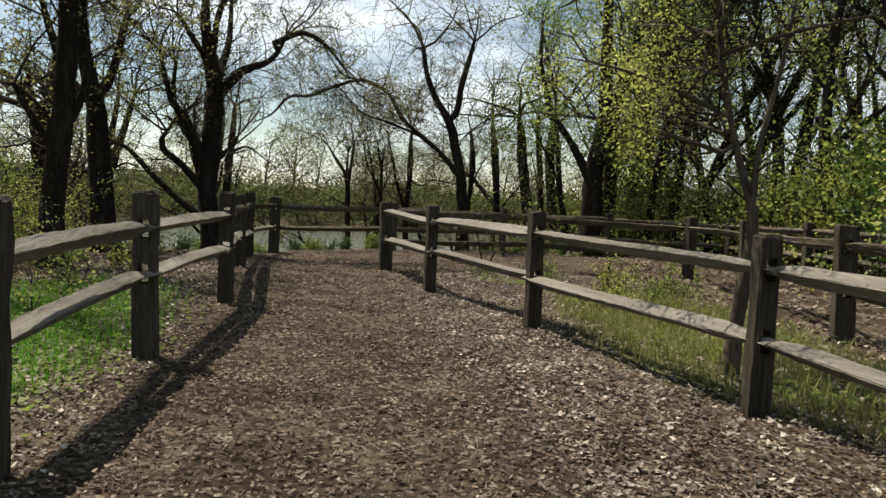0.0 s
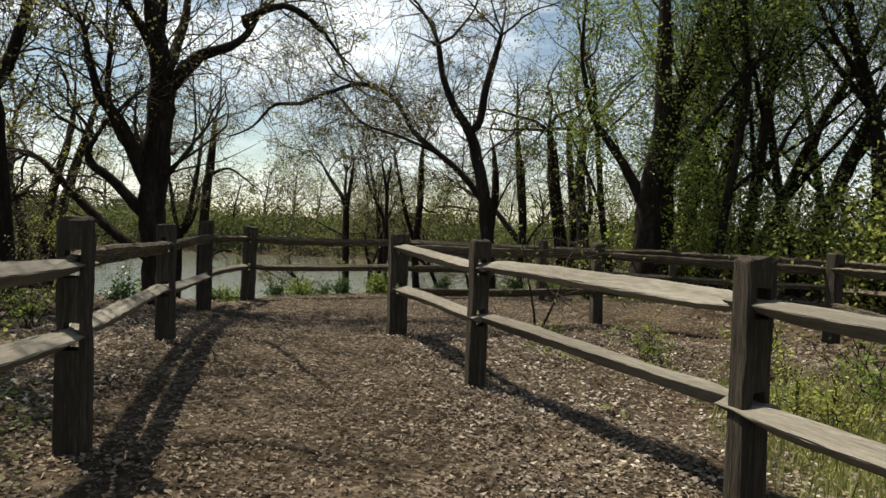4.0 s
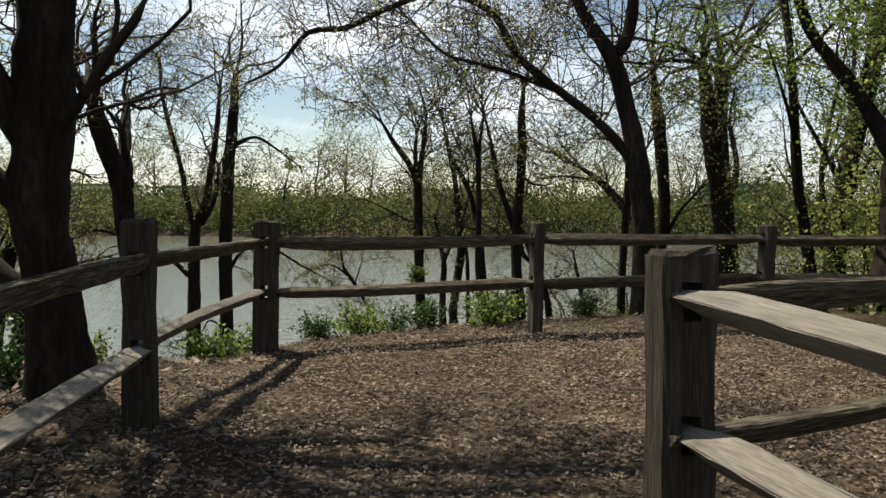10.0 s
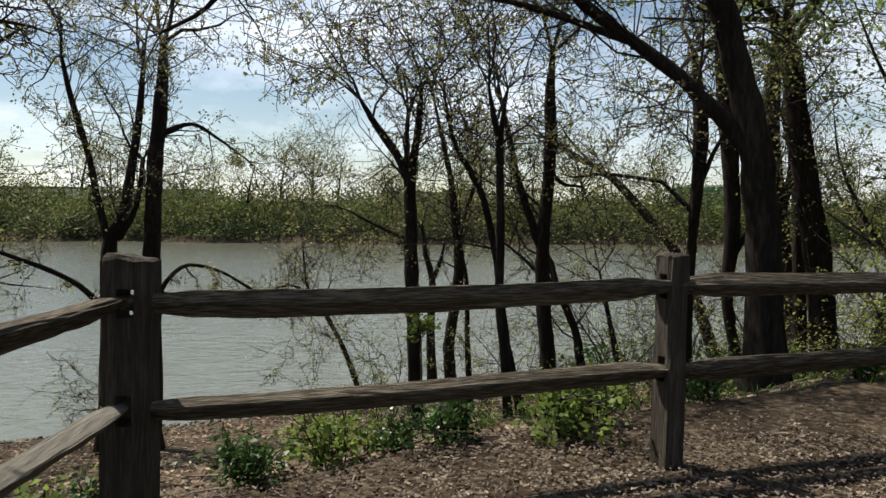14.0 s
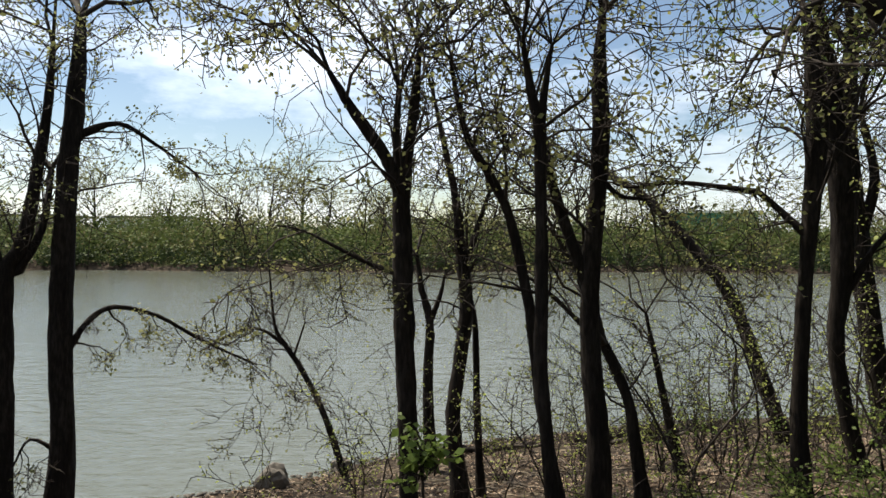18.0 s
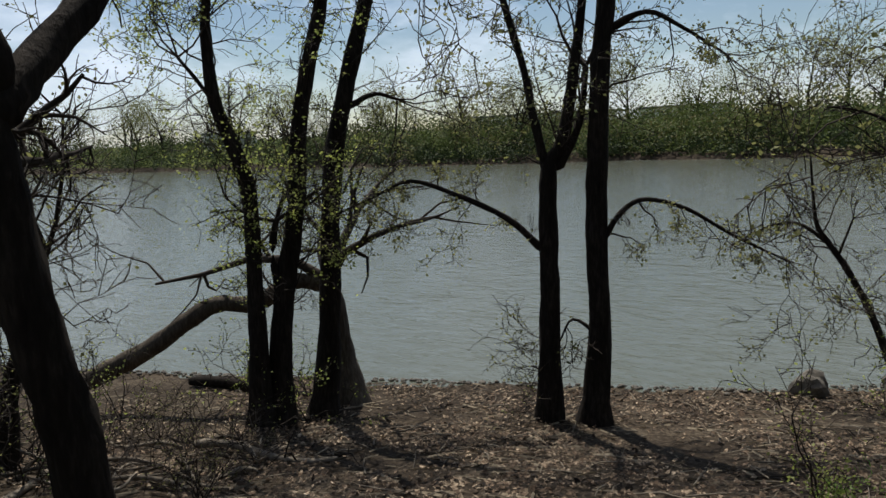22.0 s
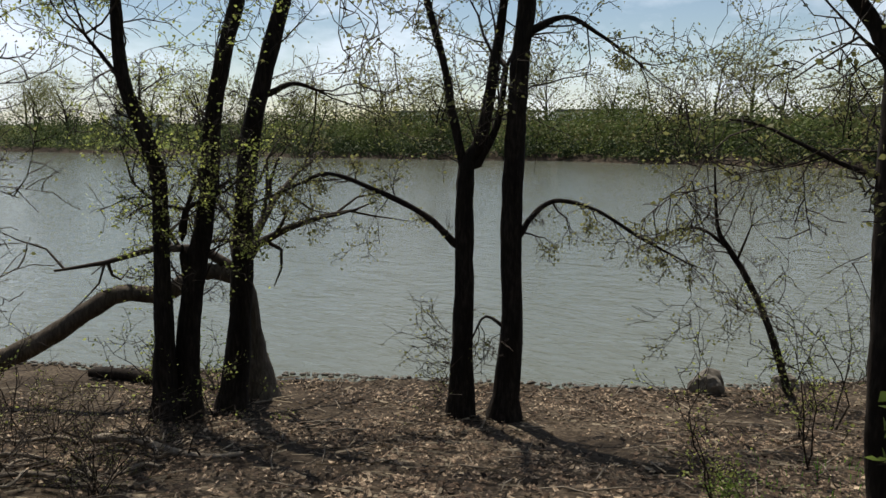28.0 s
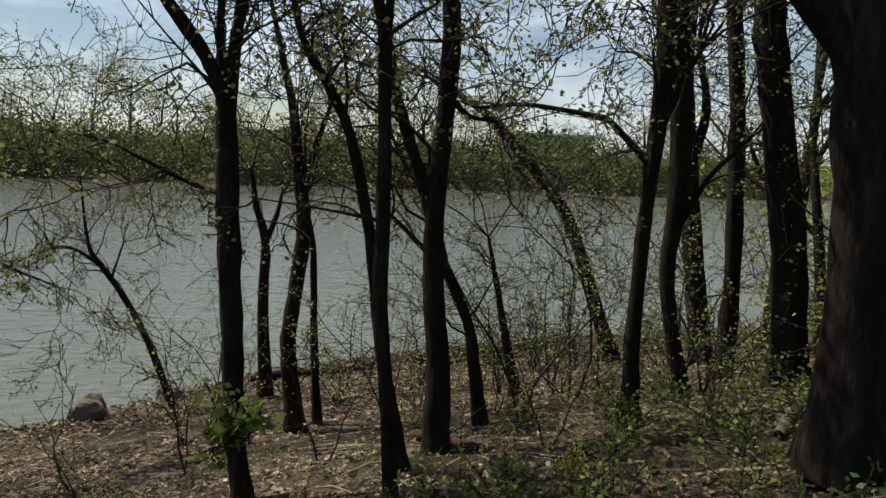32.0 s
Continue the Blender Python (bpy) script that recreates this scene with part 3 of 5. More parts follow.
TREES["M"] = [[(-9.6, 29.4, -3.24, 0.203), (-9.56, 29.43, -1.5, 0.162), (-9.55, 29.43, -0.31, 0.151), (-9.53, 29.45, 0.84, 0.131), (-9.35, 29.56, 1.27, 0.104), (-9.21, 29.66, 2.12, 0.086), (-9.08, 29.74, 3.2, 0.068), (-9.01, 29.78, 4.16, 0.038)], [(-9.55, 29.43, 0.84, 0.079), (-9.71, 29.33, 1.7, 0.069), (-9.79, 29.28, 2.29, 0.06), (-10.03, 29.12, 3.37, 0.051), (-10.17, 29.03, 4.17, 0.034)], [(-9.68, 29.35, -0.32, 0.067), (-10.08, 29.08, 0.13, 0.049), (-10.75, 28.65, 0.53, 0.04), (-11.33, 28.27, 0.77, 0.031), (-11.78, 27.97, 0.57, 0.022), (-12.31, 27.63, 0.31, 0.018)], [(-9.38, 29.54, 0.92, 0.07), (-9.13, 29.71, 1.53, 0.052), (-9.03, 29.77, 2.37, 0.043)]]
TREES["N"] = [[(-8.93, 29.67, -3.22, 0.228), (-8.85, 29.72, -1.46, 0.169), (-8.86, 29.71, -0.03, 0.157), (-8.83, 29.73, 1.27, 0.154), (-8.78, 29.76, 2.36, 0.144), (-8.69, 29.81, 3.49, 0.125), (-8.63, 29.84, 4.59, 0.065)], [(-8.76, 29.76, -0.2, 0.052), (-8.53, 29.9, 0.2, 0.043), (-8.23, 30.07, 0.37, 0.039), (-7.71, 30.37, 0.2, 0.03), (-7.18, 30.67, -0.18, 0.026), (-6.51, 31.05, -0.59, 0.013)], [(-8.71, 29.79, 2.85, 0.067), (-8.21, 30.08, 3.08, 0.042), (-7.78, 30.33, 2.83, 0.029), (-7.27, 30.62, 2.42, 0.017)], [(-8.85, 29.72, -1.74, 0.036), (-9.2, 29.52, -1.47, 0.022), (-9.39, 29.41, -1.84, 0.013)]]
TREES["sapling1"] = [[(-5.44, 33.99, -3.4, 0.072), (-5.86, 33.93, -2.12, 0.062), (-6.29, 33.86, -1.22, 0.057), (-6.61, 33.81, -0.72, 0.052), (-6.82, 33.77, -0.31, 0.036), (-6.93, 33.76, 0.82, 0.015)], [(-6.61, 33.81, -0.72, 0.036), (-7.11, 33.73, -0.38, 0.031), (-7.61, 33.65, -0.46, 0.021), (-8.22, 33.55, -0.82, 0.011)], [(-6.45, 33.83, -0.91, 0.026), (-6.25, 33.86, -0.28, 0.015)]]
TREES["G"] = [[(-3.47, 26.27, -1.74, 0.091), (-3.56, 26.26, -0.99, 0.089), (-3.58, 26.26, -0.18, 0.093), (-3.61, 26.26, 0.56, 0.096), (-3.63, 26.26, 1.28, 0.095), (-3.64, 26.26, 1.84, 0.084), (-3.58, 26.26, 2.25, 0.056), (-3.52, 26.27, 2.71, 0.046), (-3.48, 26.27, 3.2, 0.023)], [(-3.64, 26.26, 1.79, 0.07), (-3.74, 26.25, 2.06, 0.065), (-3.89, 26.24, 2.32, 0.06), (-4.13, 26.22, 2.65, 0.05), (-4.33, 26.2, 2.98, 0.027)], [(-3.65, 26.26, 1.88, 0.042), (-3.69, 26.25, 2.38, 0.037), (-3.67, 26.25, 2.83, 0.028)], [(-3.66, 26.25, 1.06, 0.029), (-3.96, 26.23, 1.17, 0.021), (-4.3, 26.2, 1.34, 0.016), (-4.56, 26.18, 1.47, 0.011), (-4.81, 26.16, 1.52, 0.007)]]
TREES["J"] = [[(-3.09, 30.4, -2.62, 0.156), (-3.18, 30.4, -1.86, 0.122), (-3.23, 30.4, -1.2, 0.113), (-3.13, 30.4, -0.38, 0.104), (-3.04, 30.4, 0.42, 0.103), (-3.12, 30.4, 1.13, 0.086), (-3.21, 30.4, 1.98, 0.062), (-3.37, 30.4, 2.73, 0.046), (-3.53, 30.4, 3.46, 0.027)], [(-3.07, 30.4, 0.97, 0.051), (-2.82, 30.41, 1.77, 0.039), (-2.71, 30.41, 2.08, 0.031)]]
TREES["J0"] = [[(-3.73, 33.74, -3.22, 0.138), (-3.8, 33.74, -1.49, 0.104), (-3.77, 33.74, -0.22, 0.083), (-3.92, 33.73, 0.39, 0.062), (-4.03, 33.72, 1.1, 0.036)], [(-3.77, 33.74, -0.22, 0.062), (-3.57, 33.75, 0.3, 0.046), (-3.48, 33.76, 0.71, 0.026)]]
TREES["J2"] = [[(-2.79, 30.67, -2.64, 0.076), (-2.87, 30.68, -1.27, 0.058), (-2.9, 30.68, -0.01, 0.049), (-2.99, 30.68, 0.56, 0.037), (-3.04, 30.68, 1.2, 0.02)]]
TREES["H"] = [[(-2.27, 25.27, -1.31, 0.062), (-2.33, 25.28, -0.38, 0.061), (-2.4, 25.28, 0.28, 0.06), (-2.4, 25.28, 0.92, 0.055), (-2.41, 25.29, 1.75, 0.05), (-2.43, 25.29, 2.32, 0.049), (-2.5, 25.3, 2.63, 0.037), (-2.57, 25.3, 3.02, 0.018)], [(-2.42, 25.29, 2.24, 0.037), (-2.39, 25.28, 2.6, 0.031), (-2.33, 25.28, 2.99, 0.016)], [(-2.41, 25.28, 0.96, 0.017), (-2.64, 25.31, 1, 0.013), (-2.97, 25.35, 1.05, 0.008), (-3.38, 25.4, 1.1, 0.006)]]
TREES["I"] = [[(-1.6, 27.17, -1.71, 0.142), (-1.61, 27.17, -0.7, 0.117), (-1.69, 27.19, 0.18, 0.11), (-1.7, 27.19, 1.05, 0.102), (-1.63, 27.18, 1.89, 0.095), (-1.61, 27.17, 2.66, 0.094), (-1.63, 27.18, 3.19, 0.077), (-1.6, 27.17, 3.82, 0.038)], [(-1.72, 27.19, 0.87, 0.068), (-1.92, 27.23, 1.43, 0.062), (-2.1, 27.26, 1.98, 0.056), (-2.2, 27.28, 2.47, 0.05), (-2.33, 27.3, 3.06, 0.033)], [(-1.61, 27.17, 2.06, 0.039), (-1.41, 27.14, 1.87, 0.025), (-1.13, 27.09, 1.83, 0.017)]]
TREES["Q"] = [[(-0.79, 28.54, -1.94, 0.099), (-0.93, 28.57, -1.03, 0.077), (-1.02, 28.59, -0.54, 0.069), (-1.29, 28.65, 0.08, 0.062)]]
TREES["Q1"] = [[(-2.03, 26.3, -1.54, 0.068), (-2.13, 26.31, -1.04, 0.062), (-2.3, 26.33, -0.2, 0.056), (-2.41, 26.35, 0.72, 0.055), (-2.61, 26.37, 1.61, 0.049), (-2.79, 26.4, 1.99, 0.044), (-3.01, 26.43, 2.36, 0.034), (-3.11, 26.44, 2.73, 0.029), (-3.19, 26.45, 3.14, 0.017)]]
TREES["Q2"] = [[(0.35, 30.96, -2.37, 0.099), (0.07, 31.05, -1.09, 0.062), (-0.1, 31.09, -0.28, 0.044), (-0.21, 31.12, 0.25, 0.022)]]
TREES["P"] = [[(0.45, 27, -1.36, 0.109), (0.43, 27.01, -0.37, 0.083), (0.45, 27, 0.54, 0.076), (0.48, 26.99, 1.24, 0.075), (0.52, 26.97, 1.82, 0.086), (0.55, 26.96, 2.55, 0.108), (0.51, 26.98, 3.21, 0.084), (0.44, 27.01, 3.8, 0.045)], [(0.47, 26.99, 1.47, 0.052), (0.31, 27.07, 1.64, 0.038), (0.08, 27.17, 1.89, 0.032), (-0.07, 27.24, 1.94, 0.029), (-0.72, 27.54, 2.04, 0.024), (-1.17, 27.74, 2, 0.018), (-1.37, 27.83, 2.06, 0.009)], [(0.51, 26.98, 1.7, 0.052), (0.67, 26.9, 2.21, 0.034), (0.84, 26.82, 2.6, 0.025)]]
TREES["P2"] = [[(1.74, 28.23, -1.51, 0.107), (1.56, 28.33, -0.69, 0.092), (1.45, 28.39, 0.16, 0.092), (1.5, 28.36, 1.08, 0.125), (1.47, 28.38, 2.11, 0.137), (1.37, 28.43, 3.11, 0.136), (1.3, 28.47, 3.71, 0.102), (1.23, 28.51, 4.36, 0.054)], [(1.53, 28.35, 0.73, 0.049), (1.78, 28.21, 1.3, 0.034), (2.04, 28.07, 1.65, 0.027)]]
TREES["lean2"] = [[(3.58, 34.84, -2.88, 0.172), (3.11, 35.04, -1.46, 0.147), (2.58, 35.26, 0.1, 0.135), (1.97, 35.53, 1.05, 0.123), (1, 35.94, 2.23, 0.099), (0.4, 36.2, 2.7, 0.062)]]
TREES["R0"] = [[(4.65, 33.04, -2.42, 0.233), (4.43, 33.16, -0.76, 0.198), (4.15, 33.32, 1.42, 0.218), (3.97, 33.42, 3.55, 0.204), (4.05, 33.38, 5, 0.127)], [(4.18, 33.3, 1.42, 0.109), (4.39, 33.18, 2.5, 0.086), (4.23, 33.27, 3.55, 0.064)]]
TREES["R"] = [[(3.31, 30.14, -1.84, 0.166), (3.37, 30.1, -0.78, 0.138), (3.34, 30.12, 0.61, 0.128), (3.26, 30.17, 2.29, 0.117), (3.11, 30.25, 3.92, 0.108), (3.04, 30.29, 4.88, 0.066)]]
TREES["S"] = [[(2.8, 27.72, -1.23, 0.225), (2.68, 27.8, 0.47, 0.196), (2.51, 27.92, 1.8, 0.181), (2.37, 28.02, 2.79, 0.18), (2.28, 28.08, 3.7, 0.165), (2.17, 28.15, 4.47, 0.086)]]
TREES["lean"] = [[(-6.61, 20.97, -0.98, 0.146), (-6.64, 20.92, 0.1, 0.126), (-6.67, 20.85, 0.55, 0.118), (-6.71, 20.77, 1.08, 0.124), (-6.73, 20.72, 1.57, 0.125), (-6.78, 20.61, 1.88, 0.121), (-6.84, 20.48, 2.23, 0.121), (-6.89, 20.38, 2.54, 0.091)], [(-6.73, 20.73, 1.68, 0.081), (-6.69, 20.82, 1.81, 0.067), (-6.71, 20.77, 2.05, 0.045), (-6.72, 20.75, 2.31, 0.034)], [(-6.69, 20.8, 1.62, 0.095), (-6.86, 21.04, 1.85, 0.09), (-7, 21.34, 2.12, 0.083), (-7.14, 21.62, 2.43, 0.075), (-7.28, 21.93, 2.8, 0.051)]]
TREES["leanl"] = [[(-10.45, 19.86, -1.43, 0.235), (-10.45, 19.9, -0.31, 0.206), (-10.45, 19.88, 0.71, 0.236), (-10.46, 19.71, 1.61, 0.229), (-10.47, 19.58, 2.46, 0.209), (-10.48, 19.43, 3.09, 0.182)], [(-10.46, 19.65, 2.09, 0.094), (-10.45, 19.81, 2.64, 0.08), (-10.45, 19.92, 3.19, 0.061)]]
TREES["mid"] = [[(-10.97, 20.62, -1.68, 0.178), (-10.97, 20.66, -0.44, 0.135), (-10.96, 20.68, 0.7, 0.122), (-10.96, 20.73, 1.8, 0.109), (-10.96, 20.74, 2.81, 0.096), (-10.95, 20.8, 3.43, 0.064)], [(-10.96, 20.71, 1.25, 0.055), (-10.98, 20.57, 2.08, 0.043), (-11, 20.44, 2.61, 0.032), (-11.03, 20.26, 3.03, 0.021)]]
TREES["red"] = [[(-11.21, 20.83, -1.77, 0.209), (-11.16, 21.15, -0.78, 0.179), (-11.09, 21.55, 0.13, 0.185), (-11.02, 21.93, 0.81, 0.15), (-10.97, 22.23, 1.38, 0.109)], [(-11.17, 21.08, -0.4, 0.089), (-11.13, 21.32, 0.59, 0.071), (-11.05, 21.74, 1.67, 0.053), (-11.01, 21.99, 2.29, 0.035)], [(-11.17, 21.08, -0.03, 0.065), (-11.11, 21.41, 0.4, 0.047), (-11.02, 21.93, 0.81, 0.03)]]
TREES["stub"] = [[(-13.19, 22.68, -2.41, 0.12), (-13.15, 22.81, -1.38, 0.103), (-13.09, 22.97, -0.92, 0.079), (-13.06, 23.08, -0.61, 0.063)]]
TREES["far_l"] = [[(-15.14, 19.57, -1.96, 0.203), (-15.14, 19.64, -0.66, 0.184), (-15.14, 19.77, 0.94, 0.174), (-15.14, 19.93, 2.5, 0.156), (-15.14, 20.12, 4.02, 0.139)]]
TREES["B"] = [[(0.31, 23.59, -0.38, 0.225), (0.25, 23.6, 1.07, 0.165), (0.19, 23.61, 1.64, 0.165), (0.14, 23.62, 2.12, 0.158), (-0.06, 23.64, 2.98, 0.143), (-0.28, 23.67, 3.7, 0.128), (-0.68, 23.73, 4.33, 0.09), (-0.99, 23.77, 5.02, 0.083), (-1.16, 23.8, 5.89, 0.061)], [(-0.26, 23.67, 3.75, 0.105), (-0.06, 23.64, 4.03, 0.098), (0.05, 23.63, 4.79, 0.09), (0.21, 23.61, 5.45, 0.082), (0.37, 23.58, 6.1, 0.051)]]
TREES["B"] += [[(0.1, 23.62, 2.07, 0.09), (-0.43, 23.69, 2.69, 0.076), (-1.07, 23.78, 3.22, 0.069), (-1.72, 23.87, 3.77, 0.062), (-2.14, 23.93, 4.47, 0.058), (-2.66, 24, 4.78, 0.058), (-3.17, 24.08, 4.88, 0.055), (-4.01, 24.19, 4.62, 0.048), (-4.65, 24.28, 4.37, 0.049), (-5.31, 24.37, 4.32, 0.041), (-5.86, 24.45, 3.77, 0.029), (-6.43, 24.53, 3.51, 0.017)], [(-1.07, 23.78, 3.22, 0.046), (-2.11, 23.93, 3.62, 0.035), (-2.93, 24.04, 3.88, 0.027), (-3.52, 24.13, 4.45, 0.02)], [(-3.17, 24.08, 4.88, 0.032), (-3.7, 24.15, 5.12, 0.024), (-4.15, 24.21, 5.74, 0.016)]]
TREES["A"] = [[(-5.13, 16.88, -0.35, 0.25), (-5.2, 16.85, 0.67, 0.197), (-5.27, 16.82, 1.26, 0.197), (-5.24, 16.83, 1.86, 0.212), (-5.22, 16.84, 2.45, 0.205), (-5.19, 16.86, 2.98, 0.212), (-5.19, 16.86, 3.42, 0.189), (-5.26, 16.83, 3.93, 0.15), (-5.34, 16.79, 4.36, 0.126), (-5.44, 16.85, 4.9, 0.103), (-5.46, 16.95, 5.53, 0.072), (-5.57, 17.02, 6.09, 0.04)], [(-5.15, 16.88, 3.24, 0.134), (-4.85, 16.9, 3.63, 0.109), (-4.56, 16.92, 3.88, 0.093), (-4.21, 16.98, 4.01, 0.069), (-3.95, 17.09, 4.26, 0.054), (-3.8, 17.27, 4.69, 0.039)], [(-5.33, 16.8, 1.78, 0.118), (-5.56, 16.47, 2.5, 0.1), (-5.74, 16.28, 2.88, 0.084), (-5.84, 16.12, 3.09, 0.068), (-5.96, 16.07, 3.56, 0.053), (-6.05, 16.03, 4.03, 0.03)]]
TREES["A"] += [[(-5.37, 16.77, 1.33, 0.094), (-5.82, 16.68, 1.81, 0.072), (-6.15, 16.64, 2.06, 0.064), (-6.2, 16.62, 2.3, 0.056), (-6.11, 16.66, 2.47, 0.04)], [(-5.36, 16.78, 0.7, 0.087), (-5.92, 16.85, 1.05, 0.073), (-6.44, 16.84, 1.51, 0.066), (-6.92, 16.84, 2.0, 0.05), (-7.24, 16.8, 2.22, 0.034)]]
TREES["A"] += [[(-5.31, 16.8, 1.85, 0.079), (-5.75, 16.93, 2.41, 0.073), (-6.01, 17.03, 2.8, 0.066), (-6.16, 17.08, 3.37, 0.05), (-6.13, 17.09, 3.99, 0.033)], [(-5.23, 16.84, 3.71, 0.094), (-5.31, 16.36, 4.08, 0.068), (-5.42, 15.99, 4.36, 0.051), (-5.55, 15.59, 4.67, 0.028)], [(-5.17, 16.87, 3.42, 0.094), (-5.17, 17.3, 4.03, 0.082), (-5.15, 17.64, 4.65, 0.067), (-5.22, 17.94, 5.48, 0.043)], [(-5.11, 16.78, 1.9, 0.07), (-4.96, 16.74, 2.02, 0.054), (-4.86, 16.73, 2.13, 0.038)]]
TREES["A"] += [[(-4.01, 17.07, 4.48, 0.074), (-3.41, 17.19, 4.75, 0.057), (-2.92, 17.37, 4.53, 0.042), (-2.53, 17.52, 4.08, 0.026)], [(-5.24, 16.83, 4.13, 0.075), (-5.14, 16.87, 5.06, 0.064), (-4.88, 17.18, 5.76, 0.054), (-4.6, 17.49, 6.5, 0.033)]]
TREES["T1"] = [[(-5.76, 11.44, -0.24, 0.169), (-5.71, 11.47, 1.17, 0.169), (-5.63, 11.52, 2.19, 0.152), (-5.6, 11.54, 3.2, 0.135), (-5.59, 11.55, 3.88, 0.128), (-5.58, 11.55, 4.88, 0.081)], [(-5.65, 11.51, 1.98, 0.074), (-5.45, 11.63, 2.41, 0.055), (-5.36, 11.69, 3.1, 0.041), (-5.43, 11.64, 3.91, 0.027)], [(-5.69, 11.48, 1.64, 0.067), (-5.95, 11.32, 2.15, 0.05), (-6.16, 11.2, 2.59, 0.033)]]
TREES["T2"] = [[(-6.85, 15.58, -0.06, 0.237), (-7.03, 15.49, 2.17, 0.206), (-7.09, 15.45, 2.94, 0.176), (-7.31, 15.33, 4.08, 0.126), (-7.3, 15.34, 5.24, 0.106)], [(-7.08, 15.45, 2.85, 0.127), (-7.44, 15.26, 3.19, 0.097), (-7.69, 15.13, 3.83, 0.077), (-7.93, 15, 4.74, 0.047)], [(-7.06, 15.47, 2.95, 0.117), (-6.82, 15.6, 3.46, 0.089), (-6.61, 15.71, 4.58, 0.06)]]
TREES["maple"] = [[(2.29, 6.61, -0.06, 0.076), (2.34, 6.59, 0.52, 0.066), (2.39, 6.57, 1.05, 0.057), (2.37, 6.58, 1.29, 0.048), (2.23, 6.63, 1.79, 0.033), (2.14, 6.66, 2.23, 0.029), (2.04, 6.7, 2.88, 0.022), (1.98, 6.72, 3.4, 0.011)], [(2.38, 6.58, 1.29, 0.035), (2.4, 6.57, 1.75, 0.028), (2.5, 6.53, 2.31, 0.021), (2.55, 6.51, 2.69, 0.015), (2.59, 6.5, 3.1, 0.008)], [(2.35, 6.59, 1.18, 0.022), (2.1, 6.68, 1.35, 0.018), (1.85, 6.77, 1.43, 0.011)], [(2.41, 6.56, 1.29, 0.017), (2.58, 6.5, 1.58, 0.011), (2.71, 6.45, 1.8, 0.006)]]
TREES["big_r"] = [[(4.15, 23.73, -0.06, 0.355), (4.18, 23.72, 1.35, 0.314), (4.18, 23.72, 2.29, 0.292), (4.39, 23.66, 4.03, 0.22), (4.35, 23.67, 5.89, 0.18), (4.32, 23.68, 7.47, 0.13)], [(4.14, 23.73, 2.02, 0.152), (3.5, 23.91, 3.21, 0.112), (2.8, 24.12, 4.29, 0.082), (2.46, 24.21, 5.66, 0.052)], [(4.23, 23.71, 2.56, 0.152), (4.97, 23.5, 3.64, 0.109), (5.74, 23.27, 4.69, 0.078), (6.38, 23.09, 5.59, 0.048)]]
TREES["dark_r"] = [[(6.42, 26.45, -0.3, 0.233), (6.72, 26.31, 2.23, 0.2), (7.11, 26.13, 4.52, 0.167), (7.24, 26.07, 6.62, 0.136), (7.21, 26.09, 8.41, 0.09)]]



# ---- trees ----
TWIG_MIN = [0.0048, 0.0068, 0.011]
OFFSET = {"at": np.zeros(3)}


def near_walk(q):
    """Whether a place lies in the clear way along the path."""
    a, b = np.array([0.1, -2.0]), np.array([-3.1, 19.6])
    t = np.clip(np.dot(q[:2] - a, b - a) / np.dot(b - a, b - a), 0, 1)
    return np.linalg.norm(q[:2] - a - t * (b - a)) < 2.1 and q[2] < 3.3


def grow(rng, soup, tips, p, d, length, r, level, up=0.15, sides=4, kids=5):
    """A wandering branch and its forks."""
    if level < 0 or near_walk(p + OFFSET["at"]):
        return
    k = (3, 4, 5, 5, 5)[level]
    pts, rad = [p], [r]
    step = length / k
    for i in range(k):
        d = d + rng.normal(size=3) * 0.3
        d[2] += up * 0.3 - 0.08 * i / k
        d = d / np.linalg.norm(d)
        p = p + d * step
        pts.append(p)
        rad.append(max(r * (1 - 0.78 * (i + 1) / k), TWIG_MIN[0]))
    soup.tube(pts, rad, sides if r > 0.012 else 3)
    if level == 0:
        tips.extend(pts[1:])
        return
    for i in range(kids):
        t = 0.25 + 0.75 * (i + rng.random()) / kids
        j = min(int(t * k), k - 1)
        q = pts[j] + (pts[j + 1] - pts[j]) * (t * k - j)
        dd = pts[j + 1] - pts[j]
        dd = dd / np.linalg.norm(dd)
        s = np.cross(dd, rng.normal(size=3))
        s /= np.linalg.norm(s) + 1e-9
        dd = dd * 0.6 + s * 0.95
        grow(rng, soup, tips, q, dd / np.linalg.norm(dd), length * rng.uniform(0.3, 0.58), max(rad[j] * 0.55, TWIG_MIN[1]), level - 1, up, sides, kids)


def smooth_line(limb, per=4):
    """Catmull-Rom through the limb's control points."""
    a = np.array(limb, float)
    if len(a) < 3:
        t = np.linspace(0, 1, per * 2)[:, None]
        return a[0] * (1 - t) + a[1] * t
    e = np.vstack([2 * a[0] - a[1], a, 2 * a[-1] - a[-2]])
    out = []
    for i in range(1, len(e) - 2):
        for t in np.arange(per) / per:
            out.append(0.5 * (2 * e[i] + (e[i + 1] - e[i - 1]) * t + (2 * e[i - 1] - 5 * e[i] + 4 * e[i + 1] - e[i + 2]) * t * t + (3 * e[i] - e[i - 1] - 3 * e[i + 1] + e[i + 2]) * t ** 3))
    out.append(a[-1])
    return np.array(out)


